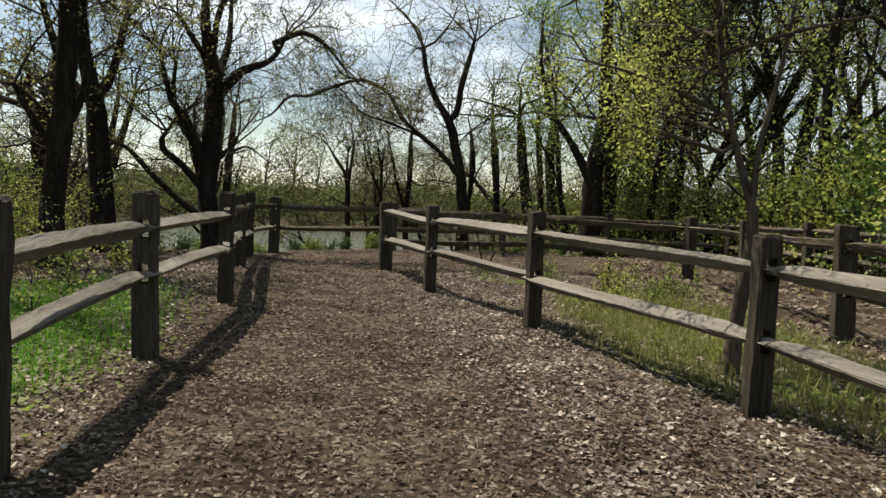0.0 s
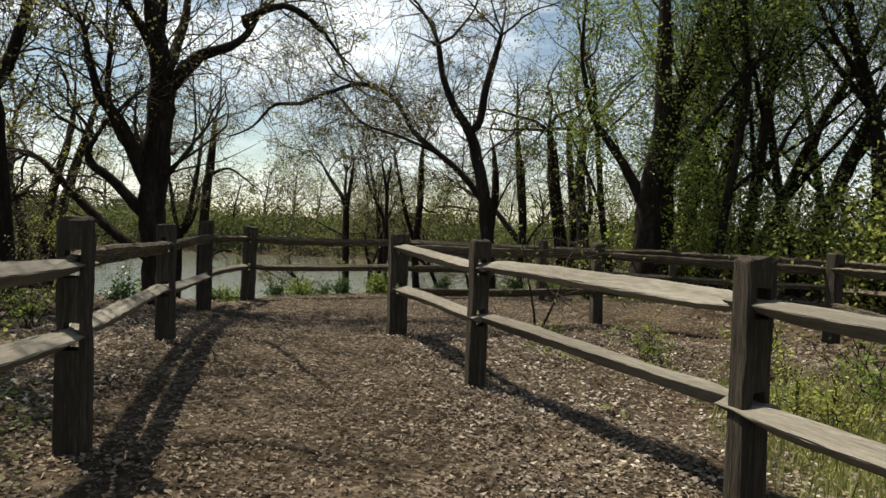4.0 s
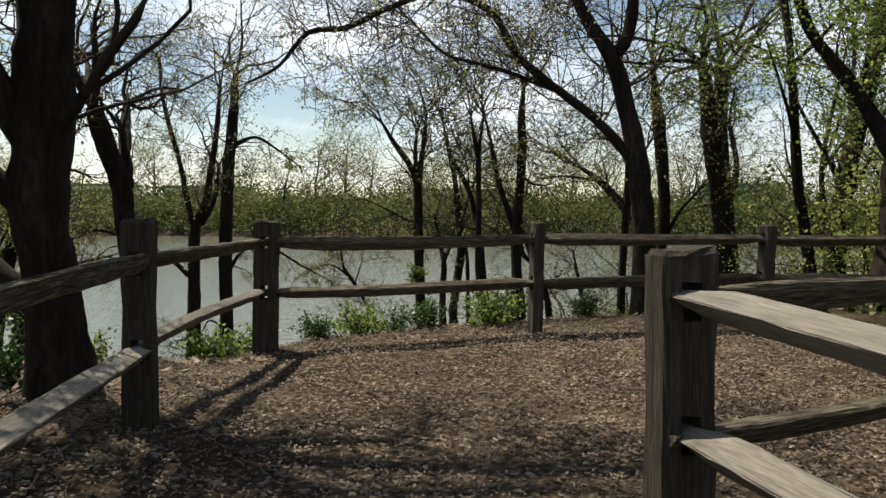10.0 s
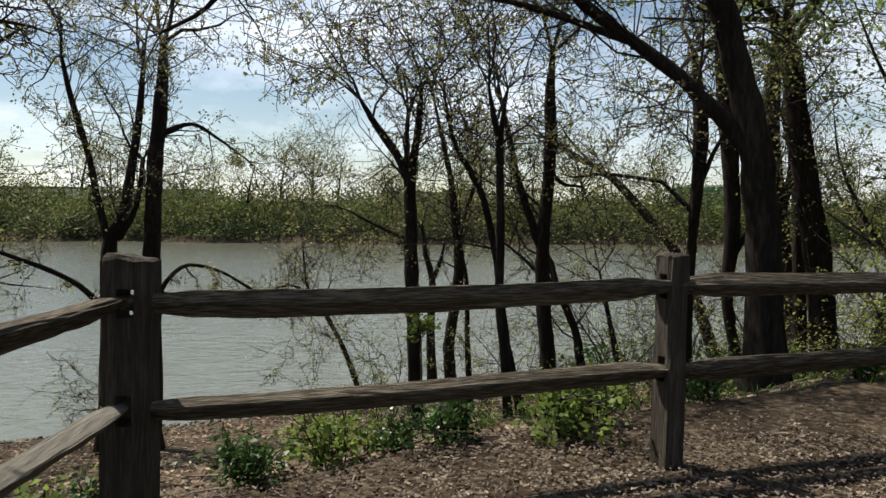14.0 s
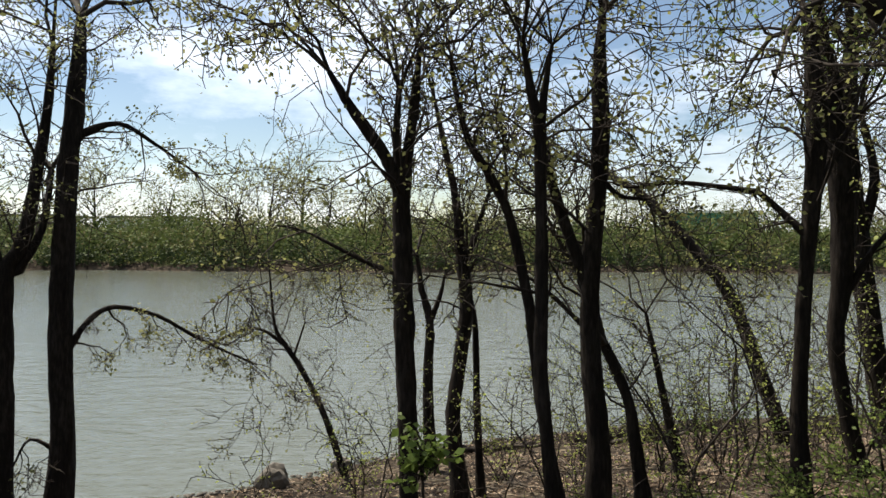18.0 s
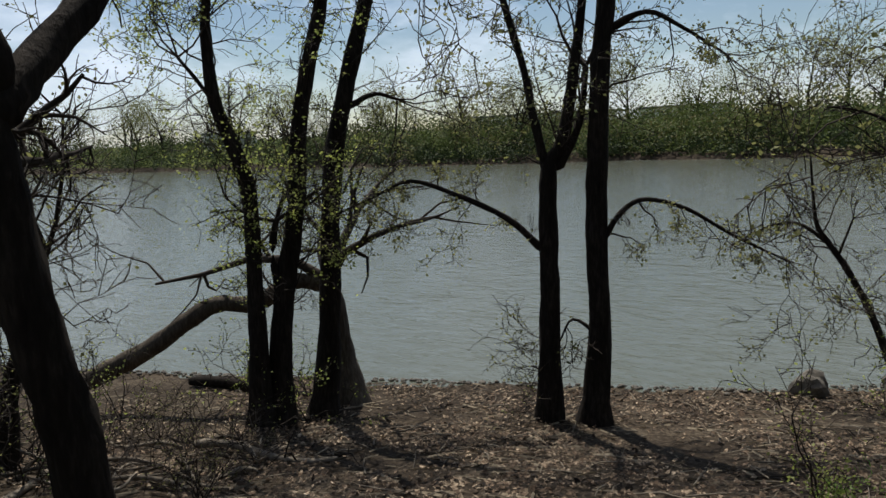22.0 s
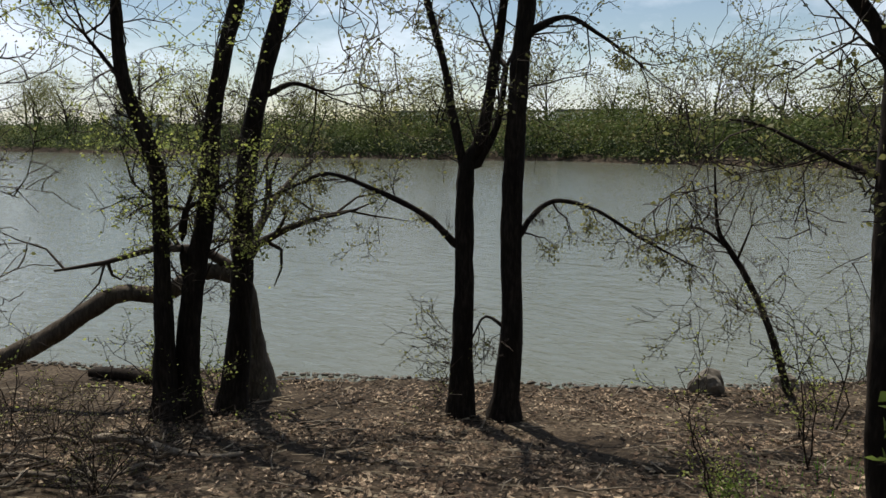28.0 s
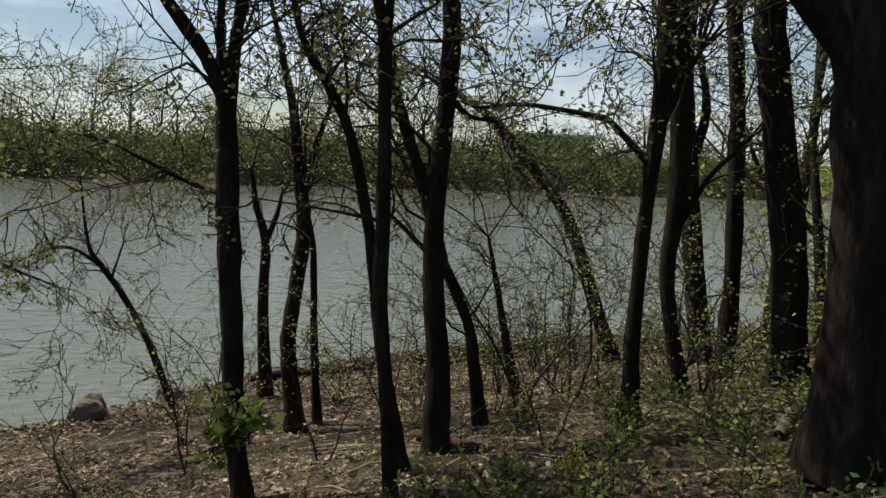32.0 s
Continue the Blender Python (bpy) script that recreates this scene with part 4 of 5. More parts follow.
def tree(limbs, label, seed, bark=None, leaf=None, leaf_size=0.05, leaves=2, spread=0.05, twigs=3.0, level=2, kids=4, reach=1.4, bare=0.35, facets=12, name="tree", group="riverside trees", top_reach=None, up=0.15, droop=True, thin_below=2.6):
    """limbs: lists of (x, y, z, radius), the first from the ground up. twigs: side branches for each metre of limb."""
    rng = np.random.default_rng(seed)
    base = np.array(limbs[0][0][:3])
    root = thing(name, base, label, "tree", group)
    OFFSET["at"] = base
    fine, tips = Soup(), []
    done = []
    for n, limb in enumerate(limbs):
        line = smooth_line(limb)
        if n:
            # rooted in the heart of the limb that it forks from
            old = np.concatenate(done)
            near = old[np.argmin(((old[:, :3] - line[0, :3]) ** 2).sum(1))]
            gap = np.linalg.norm(near[:3] - line[0, :3])
            if gap < 1.2:
                heart = near[:3] - np.array([0, 0, min(0.12, near[3])])
                t = np.linspace(0, 1, 4)[:-1, None]
                root_r = min(line[0, 3], near[3] * 0.8)
                line = np.vstack([np.hstack([heart * (1 - t) + line[0, :3] * t, root_r * (1 - t) + line[0, 3] * t]), line])
        done.append(line)
        p, r = line[:, :3] - base, np.maximum(line[:, 3], 0.004)
        sides = facets if r[0] > 0.08 else max(4, facets - 4)
        rr = r[:, None] * (1 + 0.07 * rng.normal(size=(len(r), sides)))
        if n == 0:
            h = p[:, 2:3] - p[0, 2]
            flare = 1 + 0.28 * np.exp(-h / 0.28) * (1 + 0.5 * np.cos(np.arange(sides) * 2 * math.pi / sides * 4 + seed)[None, :])
            rr = rr * flare
        wood = Soup()
        wood.tube(p, rr, sides)
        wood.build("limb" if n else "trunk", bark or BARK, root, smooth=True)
        seg = np.linalg.norm(np.diff(p, axis=0), axis=1)
        tot = seg.sum()
        # long level limbs hang their twigs downwards
        hang = droop and n > 0 and p[-1, 2] - p[0, 2] < 0.3 * tot and limb[0][3] < 0.085
        count = int(tot * twigs * (1 - (bare if n == 0 else 0)) * (1.1 if hang else 1))
        for _ in range(count):
            t = rng.uniform(bare if n == 0 else 0.12, 1.0)
            j = min(int(t * (len(p) - 1)), len(p) - 2)
            q = p[j] + (p[j + 1] - p[j]) * rng.random()
            ax = (p[j + 1] - p[j]) / (seg[j] + 1e-9)
            s = np.cross(ax, rng.normal(size=3))
            s /= np.linalg.norm(s) + 1e-9
            d = s + ax * (0.9 if hang else 0.5) + np.array([0, 0, -0.4 if hang else 0.35])
            rad = min(r[j] * 0.45, 0.02) * rng.uniform(0.5, 1)
            grow(rng, fine, tips, q, d / np.linalg.norm(d), reach * rng.uniform(0.5, 1.25) * (0.6 if hang else 1), max(rad, TWIG_MIN[2]), level if rng.random() > 0.35 else level - 1, -0.15 if hang else up, 5, kids)
        # the limb's own end breaks up into a crown
        d = p[-1] - p[-2]
        d /= np.linalg.norm(d)
        if r[-1] > 0.012:
            for _ in range(4):
                grow(rng, fine, tips, p[-1], d + rng.normal(size=3) * 0.6, (top_reach or reach * 2) * rng.uniform(0.6, 1.0) if n == 0 else reach * 1.1, r[-1] * 0.7, level, up + 0.1, 6, kids + 1)
    if fine.n:
        tagged(fine.build("crown", TWIG, root), kind="stuff")
    if tips and leaf:
        tp = np.array(tips)
        # the trunk itself stays free of leaves
        clear = np.ones(len(tp), bool)
        for limb in limbs[:1]:
            line = smooth_line(limb, 8)[:, :3] - base
            for q in line:
                clear &= ((tp - q) ** 2).sum(1) > 0.6 ** 2
        clear &= (tp[:, 2] > thin_below) | (rng.random(len(tp)) < 0.4)
        tp = tp[clear]
        s = Soup()
        for _ in range(int(leaves)):
            s.quads(leaf_quads(rng, tp, leaf_size, spread))
        if leaves % 1:
            s.quads(leaf_quads(rng, tp[rng.random(len(tp)) < leaves % 1], leaf_size, spread))
        tagged(s.build("foliage", leaf, root), kind="stuff")
    return root


LOOKS = {
    "A": dict(leaf=LEAF_BUD, leaf_size=0.055, leaves=1.3, spread=0.07, twigs=3.4, reach=1.5, kids=4, bare=0.45, top_reach=4.0),
    "B": dict(leaf=LEAF_BUD, leaf_size=0.05, leaves=1.3, spread=0.06, twigs=5.8, reach=1.7, kids=5),
    "T1": dict(leaf=LEAF_BUD, leaf_size=0.06, leaves=2.2, twigs=3.6, reach=1.7, kids=5, top_reach=4.5),
    "T2": dict(leaf=LEAF_BUD, leaf_size=0.06, leaves=2.2, twigs=3.4, reach=1.7, kids=5, top_reach=4.5),
    "maple": dict(thin_below=0, bark=BARK_MID, leaf=LEAF_YELLOW, leaf_size=0.032, leaves=13, spread=0.08, twigs=8, reach=0.6, level=1, bare=0.72, kids=5, droop=False, up=0.0),
    "broken": dict(bark=BARK_MID, leaf=LEAF_YELLOW, twigs=1.0, level=1, reach=0.6, leaves=1),
    "K1": dict(leaf=LEAF_YELLOW, leaf_size=0.05, leaves=2.6, twigs=4.5, bare=0.3),
    "K2": dict(leaf=LEAF_YELLOW, leaf_size=0.05, leaves=2.6, twigs=4.5, bare=0.2),
    "red": dict(top_reach=1.8, bark=BARK_RED, bare=0.1, leaves=0.3, twigs=4),
    "mid": dict(top_reach=2.0, bark=BARK_RED, bare=0.1, leaves=0.4, twigs=4),
    "lean": dict(top_reach=1.4, twigs=0.8, leaves=0.3, reach=0.9, bare=0.7),
    "leanl": dict(top_reach=3.0, twigs=3.4, leaves=0.8, reach=1.3),
    "S": dict(leaf=LEAF, leaf_size=0.08, leaves=3, spread=0.1, twigs=5),
    "big_r": dict(leaf=LEAF, leaf_size=0.075, leaves=7, spread=0.16, reach=1.9, twigs=3.2, kids=4, bare=0.2),
    "dark_r": dict(leaf=LEAF, leaf_size=0.075, leaves=6, spread=0.16, reach=1.9, twigs=3.0, kids=4, bare=0.2),
}
LABELS = {
    "maple": "young maple with bright yellow-green new leaves beside the fence",
    "broken": "pale broken trunk with a bent limb fallen towards the water",
    "lean": "dark forked tree trunk leaning over the river bank",
    "B": "large dark tree with a long limb arching over the overlook",
    "A": "dark old tree with limb stubs behind the fence",
    "sapling1": "thin bent sapling at the water's edge",
    "red": "reddish-brown leaning trunk among bare twigs",
    "mid": "reddish-brown trunk among bare twigs on the bank",
    "K1": "twin dark trunk with yellow-green leaves near the shore",
    "K2": "twin dark trunk with yellow-green leaves near the shore",
    "stub": "short dead trunk snag on the bank",
}
# the maple spreads its leaves in flat layers
rng = np.random.default_rng(77)
TREES["maple"] = [[(x, y, z, r * 0.78) for x, y, z, r in limb] for limb in TREES["maple"][:2]]
for i in range(17):
    z, a = 1.7 + i * 0.15, (i * 2.4 if i % 2 else 2.6 + 1.1 * math.sin(i)) + rng.uniform(-0.4, 0.4)
    q = np.array([2.3 - 0.09 * z, 6.6 + 0.03 * z, z])
    run = np.array([math.cos(a), math.sin(a), 0]) * rng.uniform(1.0, 1.9)
    TREES["maple"].append([tuple(q + run * t + np.array([0, 0, 0.55 * t - 0.25 * t * t])) + (0.02 * (1 - 0.75 * t),) for t in (0, 0.3, 0.65, 1)])
TREES["broken"][1] = [(x, y, z, r * 0.76) for x, y, z, r in TREES["broken"][1]]
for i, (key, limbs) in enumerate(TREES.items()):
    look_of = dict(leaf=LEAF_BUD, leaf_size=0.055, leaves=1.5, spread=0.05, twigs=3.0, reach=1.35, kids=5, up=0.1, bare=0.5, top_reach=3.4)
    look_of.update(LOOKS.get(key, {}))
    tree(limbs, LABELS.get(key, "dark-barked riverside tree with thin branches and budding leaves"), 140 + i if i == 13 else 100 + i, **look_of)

# ---- saplings, shrubs and logs ----
def shrub(seed, height, width, leaf, leaf_size, label, name="shrub", group="shrubs", stems=7, leaves=2, level=1, bark=None, kids=4, spread=0.04):
    rng = np.random.default_rng(seed)
    root = thing(name, (0, 0, 0), label, "shrub", group)
    OFFSET["at"] = np.array([0, 0, 100.0])
    fine, tips = Soup(), []
    for _ in range(stems):
        d = np.array([rng.normal() * width / height, rng.normal() * width / height, 1.0])
        grow(rng, fine, tips, np.array([rng.normal() * 0.06, rng.normal() * 0.06, -0.05]), d / np.linalg.norm(d), height * rng.uniform(0.6, 1), 0.005 + height * 0.005, level, 0.2, 4, kids)
    tagged(fine.build("stalk", bark or TWIG, root), kind="stuff")
    tp = np.array(tips)
    s = Soup()
    for _ in range(leaves):
        s.quads(leaf_quads(rng, tp, leaf_size, spread, 0.1))
    tagged(s.build("foliage", leaf, root), kind="stuff")
    return root


def on_land(x, y, turn=0, dz=0.0, size=1.0):
    return pose(x, y, float(land(x, y)) + dz, 0, 0, turn) @ Matrix.Scale(size, 4)


def place(proto, x, y, turn=0, size=1.0, dz=0.0):
    """Moves the first of a kind to its place, or copies it there."""
    if not proto.get("placed"):
        proto["placed"] = 1
        proto.matrix_world = on_land(x, y, turn, dz, size)
        return proto
    ob = copy_thing(proto, pose(x, y, float(land(x, y)) + dz, 0, 0, turn))
    ob.scale = (size, size, size)
    return ob


rnd = random.Random(21)
# glossy green shrubs along the lip of the bank
lip_kinds = [shrub(300 + i, 0.5, 0.2, (LEAF_DARK, LEAF, LEAF_DARK)[i], 0.05, "low glossy green shrub on the lip of the bank", leaves=5, stems=12) for i in range(3)]
for i, (x, y, s) in enumerate([(-4.05, 20.15, 0.9), (-3.62, 20.5, 1.1), (-3.2, 20.75, 0.7), (-2.9, 20.8, 0.9), (-2.1, 20.95, 1.15), (-1.85, 21.25, 1.0), (-4.75, 19.75, 0.9), (-5.0, 19.2, 1.1),
                               (-0.75, 22.1, 0.9), (0.9, 22.9, 0.8), (1.9, 23.2, 1.1), (2.6, 22.8, 0.9), (3.4, 23.6, 1.2), (-5.7, 18.1, 0.9), (-5.9, 17.3, 1.0)]):
    place(lip_kinds[i % 3], x, y, rnd.uniform(0, 360), s)

# yellow-green weeds inside the fences and on the bank
weed_kinds = [shrub(320 + i, 0.6, 0.35, (LEAF, LEAF_YELLOW)[i % 2], 0.05, "straggling green weed clump among dead leaves", "weed", "weeds", leaves=3, stems=8) for i in range(4)]
weeds = [(3.4, 11.9, 1.2), (2.3, 10.4, 0.7), (2.9, 11.0, 0.8), (1.5, 11.9, 0.6), (2.6, 9.6, 0.7), (2.6, 12.6, 1.0), (1.6, 13.2, 1.1), (3.2, 14.1, 0.9), (0.6, 13.9, 0.7), (2.0, 10.6, 0.8), (-3.4, 5.2, 0.7), (-3.6, 7.6, 0.8), (-4.3, 9.3, 0.9), (-4.6, 11.3, 1.0), (-5.2, 13.5, 1.0), (-6.2, 12.4, 1.2)]
weeds += [(-5.6, 14.9, 0.8), (-7.4, 18.2, 0.8), (-8.9, 20.4, 1.1), (-9.7, 20.0, 1.2), (-9.2, 21.1, 0.8), (-10.4, 21.0, 0.9), (-2.6, 23.6, 0.8), (-1.0, 24.0, 0.9), (0.4, 24.9, 1.1), (-0.4, 25.4, 0.8), (1.6, 25.6, 1.2), (2.4, 26.2, 1.2),
         (0.9, 26.3, 0.9), (-1.3, 25.5, 0.7), (-4.6, 26.2, 0.8), (-5.0, 27.2, 0.9), (-3.9, 25.2, 0.8), (3.6, 27.2, 1.3), (1.3, 28.0, 1.0), (4.8, 28.6, 1.2), (5.3, 24.4, 1.2), (6.4, 24.2, 1.3)]
weeds += [(-1.6, 24.4, 0.8), (-0.2, 23.8, 0.9), (0.9, 24.0, 0.9), (-0.9, 25.0, 0.8), (0.1, 26.2, 1.0), (1.2, 25.0, 1.0), (-2.1, 25.0, 0.7), (-3.0, 24.6, 0.8), (2.0, 27.4, 1.1), (-0.4, 27.6, 0.9), (0.8, 28.8, 1.0), (-1.5, 29.2, 0.8)]
for i, (x, y, s) in enumerate(weeds):
    place(weed_kinds[i % 4], x, y, rnd.uniform(0, 360), s * rnd.uniform(0.8, 1.1))

# slender saplings
sap_kinds = [shrub(340 + i, 2.0, 0.25, (LEAF_YELLOW, LEAF)[i % 2], 0.045, "slender sapling with small new leaves on the bank", "sapling", "saplings", stems=2, leaves=1, level=2, kids=5) for i in range(3)]
for i, (x, y, s) in enumerate([(-4.3, 28.4, 1.0), (-5.5, 33.9, 0.9), (-1.8, 35.3, 1.2), (0.6, 33.0, 1.2), (2.2, 35.8, 1.3), (-0.6, 26.6, 0.8), (-4.9, 26.6, 0.8), (-4.1, 32.5, 0.9), (1.7, 31.2, 1.2), (3.2, 33.0, 1.2), (0.58, 15.3, 1.3), (-2.8, 27.6, 0.9), (-12.0, 23.0, 0.9), (-10.3, 22.4, 0.7), (-15.0, 25.0, 0.9)]):
    place(sap_kinds[i % 3], x, y, rnd.uniform(0, 360), s)

# young twiggy trees that crowd the bank
YOUNG = [shrub(380 + i, 3.4, 0.45, LEAF_YELLOW, 0.04, "thin young tree with small new leaves on the bank", "young_tree", "young trees", stems=2, leaves=2, level=2, kids=6, spread=0.04) for i in range(2)]
for i, (x, y, s) in enumerate([(-0.4, 28.4, 1.0), (0.8, 29.6, 1.1), (1.9, 28.2, 0.9), (2.8, 30.4, 1.1), (0.2, 31.6, 1.0), (1.5, 32.8, 1.1), (-0.9, 33.4, 1.0), (3.2, 27.2, 1.0), (-2.2, 34.2, 0.9), (2.6, 34.4, 1.1), (4.2, 32.6, 1.2), (-4.4, 31.4, 0.8), (-1.9, 29.6, 0.8)]):
    place(YOUNG[i % 2], x, y, rnd.uniform(0, 360), s)

# thin leafy understorey on the bank
LIGHT = [shrub(370 + i, 1.5, 0.5, (LEAF_YELLOW, LEAF)[i % 2], 0.05, "thin yellow-green understorey shrub on the bank", "understorey_shrub", "understorey", stems=6, leaves=2, level=2, kids=3, spread=0.06) for i in range(3)]
for i, (x, y, s) in enumerate([(-0.3, 29.6, 1.0), (0.9, 30.6, 1.2), (1.9, 29.9, 1.1), (-1.2, 31.0, 1.0), (2.9, 31.2, 1.2), (0.2, 32.6, 1.1), (3.6, 29.4, 1.2), (1.4, 27.0, 0.9), (2.2, 25.2, 0.9), (3.2, 26.0, 1.1), (4.6, 27.6, 1.2), (-2.4, 32.2, 1.0), (4.4, 31.8, 1.3), (5.4, 30.2, 1.3), (-4.6, 30.2, 0.8), (1.0, 24.2, 0.7), (-14.2, 28.2, 0.9), (-13.9, 27.0, 1.1), (-12.6, 26.9, 0.9)]):
    place(LIGHT[i % 3], x, y, rnd.uniform(0, 360), s)

for x, y, s in ((-4.7, 9.2, 0.6), (-5.3, 7.4, 0.7), (-4.6, 11.6, 0.6), (-6.0, 9.9, 0.8), (-6.4, 8.0, 0.8), (-5.5, 13.3, 0.7)):
    place(LIGHT[1], x, y, rnd.uniform(0, 360), s)

# a leafy sprig that stands up just beyond the rail
sprig = shrub(360, 0.24, 0.09, LEAF, 0.05, "bright green leafy sprig on a thin stem", "sprig", "", stems=8, leaves=3, spread=0.02, kids=3)
sprig_stem = Soup()
sprig_stem.tube([(0.05, -0.1, -1.35), (0.02, -0.03, -0.7), (0, 0, 0)], [0.012, 0.01, 0.008], 6)
sprig_stem.build("stem", TWIG, sprig)
sprig.location = (-3.2, 22.6, float(land(-3.15, 22.5)) + 1.0)


def log(a, b, r, bark, label, seed, name="fallen_log"):
    rng = np.random.default_rng(seed)
    a, b = np.array(a, float), np.array(b, float)
    root = thing(name, a, label, "log", "driftwood")
    t = np.linspace(0, 1, 14)[:, None]
    p = (b - a) * t + np.stack([0.08 * np.sin(t[:, 0] * 5 + seed), 0.08 * np.cos(t[:, 0] * 4), 0.05 * np.sin(t[:, 0] * 7)], -1)
    s = Soup()
    rr = r * (1 - 0.45 * t) * (1 + 0.09 * rng.normal(size=(14, 10)))
    rr[0] *= 0.7
    rr[-1] *= 0.3
    s.tube(p, rr, 10)
    s.build("stem", bark, root, smooth=True)
    twigs, tips = Soup(), []
    OFFSET["at"] = a
    for _ in range(5):
        k = rng.integers(3, 13)
        d = rng.normal(size=3)
        d[2] = abs(d[2])
        grow(rng, twigs, tips, p[k], d / np.linalg.norm(d), 0.7, r * 0.25, 1, 0.1, 4, 3)
    tagged(twigs.build("dead_wood", TWIG, root), kind="stuff")
    return root


def lz(x, y, up=0.0):
    return (x, y, float(land(x, y)) + up)


log(lz(-4.2, 35.3, 0.07), lz(-1.4, 36.4, 0.07), 0.1, BARK, "dark driftwood log lying along the shore", 1)
log(lz(-0.6, 36.3, 0.1), lz(3.2, 38.2, 0.12), 0.15, BARK, "mossy fallen log at the water's edge", 2)
log(lz(-1.72, 28.4, 0.03), lz(-0.6, 25.6, 0.05), 0.07, BARK_RED, "thin fallen branch across the bank", 3, "fallen_branch")
log(lz(-12.2, 24.6, 0.05), lz(-10.2, 25.6, 0.06), 0.06, BARK_PALE, "bleached dead branch on the bank", 4, "fallen_branch")
log(lz(-9.3, 20.3, 0.06), lz(-12.3, 23.0, 0.1), 0.06, BARK_PALE, "bleached dead branch on the bank", 5, "fallen_branch")
log(lz(-16.9, 27.3, 0.1), lz(-13.1, 28.7, 0.06), 0.12, BARK, "dark driftwood log lying along the shore", 6)
log(lz(0.9, 25.1, 0.05), lz(2.9, 27.6, 0.12), 0.06, BARK_PALE, "bleached dead branch on the bank", 7, "fallen_branch")

heap = random.Random(33)
for n in range(20):
    ax, ay, turn, run = heap.uniform(-13.2, -10.2), heap.uniform(22.8, 25.6), heap.uniform(0, math.tau), heap.uniform(0.9, 2.2)
    bx, by = ax + math.cos(turn) * run, ay + math.sin(turn) * run * 0.7
    log(lz(ax, ay, 0.05), lz(bx, by, heap.uniform(0.06, 0.3)), heap.uniform(0.014, 0.032), BARK_PALE if n % 3 else BARK_MID, "thin tangled dead branch lying on the bank", 20 + n, "fallen_branch")
for n, (ax, ay, bx, by, r) in enumerate(((0.2, 36.0, 2.4, 36.9, 0.06), (-2.6, 35.6, -0.9, 36.0, 0.05))):
    log(lz(ax, ay, 0.05), lz(bx, by, 0.22), r, BARK_MID, "tangled dead branch lying on the bank", 50 + n, "fallen_branch")


def lump(name, at, size, mat, label, category, seed):
    rng = random.Random(seed)
    bm = bmesh.new()
    bmesh.ops.create_icosphere(bm, subdivisions=3, radius=0.5)
    off = Vector((rng.random() * 9, rng.random() * 9, 3))
    for v in bm.verts:
        k = 1 + 0.45 * noise.noise(v.co * 2.2 + off) + 0.16 * noise.noise(v.co * 7 + off)
        v.co = Vector((v.co.x * size[0], v.co.y * size[1], v.co.z * size[2])) * k
    root = part(name, bm, mat, None)
    root.location = at
    return tagged(root, label, category)


lump("boulder", lz(-6.75, 33.4, 0.12), (0.62, 0.5, 0.6), STONE, "dark wet boulder at the water's edge", "rock", 3)
lump("boulder", lz(-5.6, 34.6, 0.06), (0.5, 0.35, 0.4), STONE, "small dark boulder at the water's edge", "rock", 4)


# ---- ground cover, too fine to count ----
def scatter_leaves(name, n, box, keep, size, mat, label, seed, up=0.012):
    rng = np.random.default_rng(seed)
    x = rng.uniform(box[0], box[2], n)
    y = rng.uniform(box[1], box[3], n)
    rim = np.minimum(np.minimum(x - box[0], box[2] - x), np.minimum(y - box[1], box[3] - y))
    k = keep(x, y, rng) & (rng.random(n) < rim / 1.2)
    x, y = x[k], y[k]
    z = land(x, y) + up + rng.random(len(x)) * 0.02
    a = rng.uniform(0, 6.28, len(x))
    L = size * rng.uniform(0.5, 1.4, len(x))
    d = np.stack([np.cos(a), np.sin(a), rng.normal(size=len(x)) * 0.25], -1) * L[:, None]
    s = np.stack([-np.sin(a), np.cos(a), rng.normal(size=len(x)) * 0.35], -1) * (L * rng.uniform(0.22, 0.42, len(x)))[:, None]
    c = np.stack([x, y, z], -1)
    curl = (np.array([0, 0, 1.0])[None, :] * (L * rng.uniform(0.05, 0.3, len(x)))[:, None])
    q = np.stack([c - d * 0.5 + curl, c + s + curl * 0.6, c + d * 0.5 + curl, c - s], 1)
    so = Soup()
    so.quads(q)
    return tagged(so.build(name, mat), label, "leaf litter", kind="stuff")


def dry(x, y, rng):
    return y < along(SHORE, x) - 0.25


def below_lip(x, y, rng):
    return (y < along(SHORE, x) - 0.25) & (y > along(LIP, x) + 0.1) & (np.sin(x * 1.3 + 2 * np.sin(y * 0.7)) + np.sin(y * 1.9 + 1.4 * np.sin(x * 0.9)) + rng.normal(size=len(x)) * 0.8 > -0.5)


def off_path(x, y, rng):
    mid = 0.1 - 0.17 * y
    w = np.clip(np.abs(x - mid) - 0.5, 0.18, 1)
    return (rng.random(len(x)) < w) & dry(x, y, rng)


scatter_leaves("leaf_litter", 130000, (-6.6, -4.0, 5.1, 22.1), off_path, 0.028, LITTER, "dry brown leaves strewn over the path", 51)
scatter_leaves("leaf_litter", 125000, (-17, 16, 7, 39), below_lip, 0.072, LITTER_BANK, "dead leaves and reed scraps on the river bank", 52)
scatter_leaves("leaf_litter", 22000, (3, -6, 15, 27), dry, 0.09, LITTER, "dead leaves among the trees", 53)
scatter_leaves("leaf_litter", 18000, (-17, -6, -4, 21), dry, 0.09, LITTER, "dead leaves among the trees", 54)


def verge(x, y, rng):
    return (np.abs(x - (0.1 - 0.17 * y)) > 1.0 + 0.4 * rng.random(len(x))) & (y < 15)


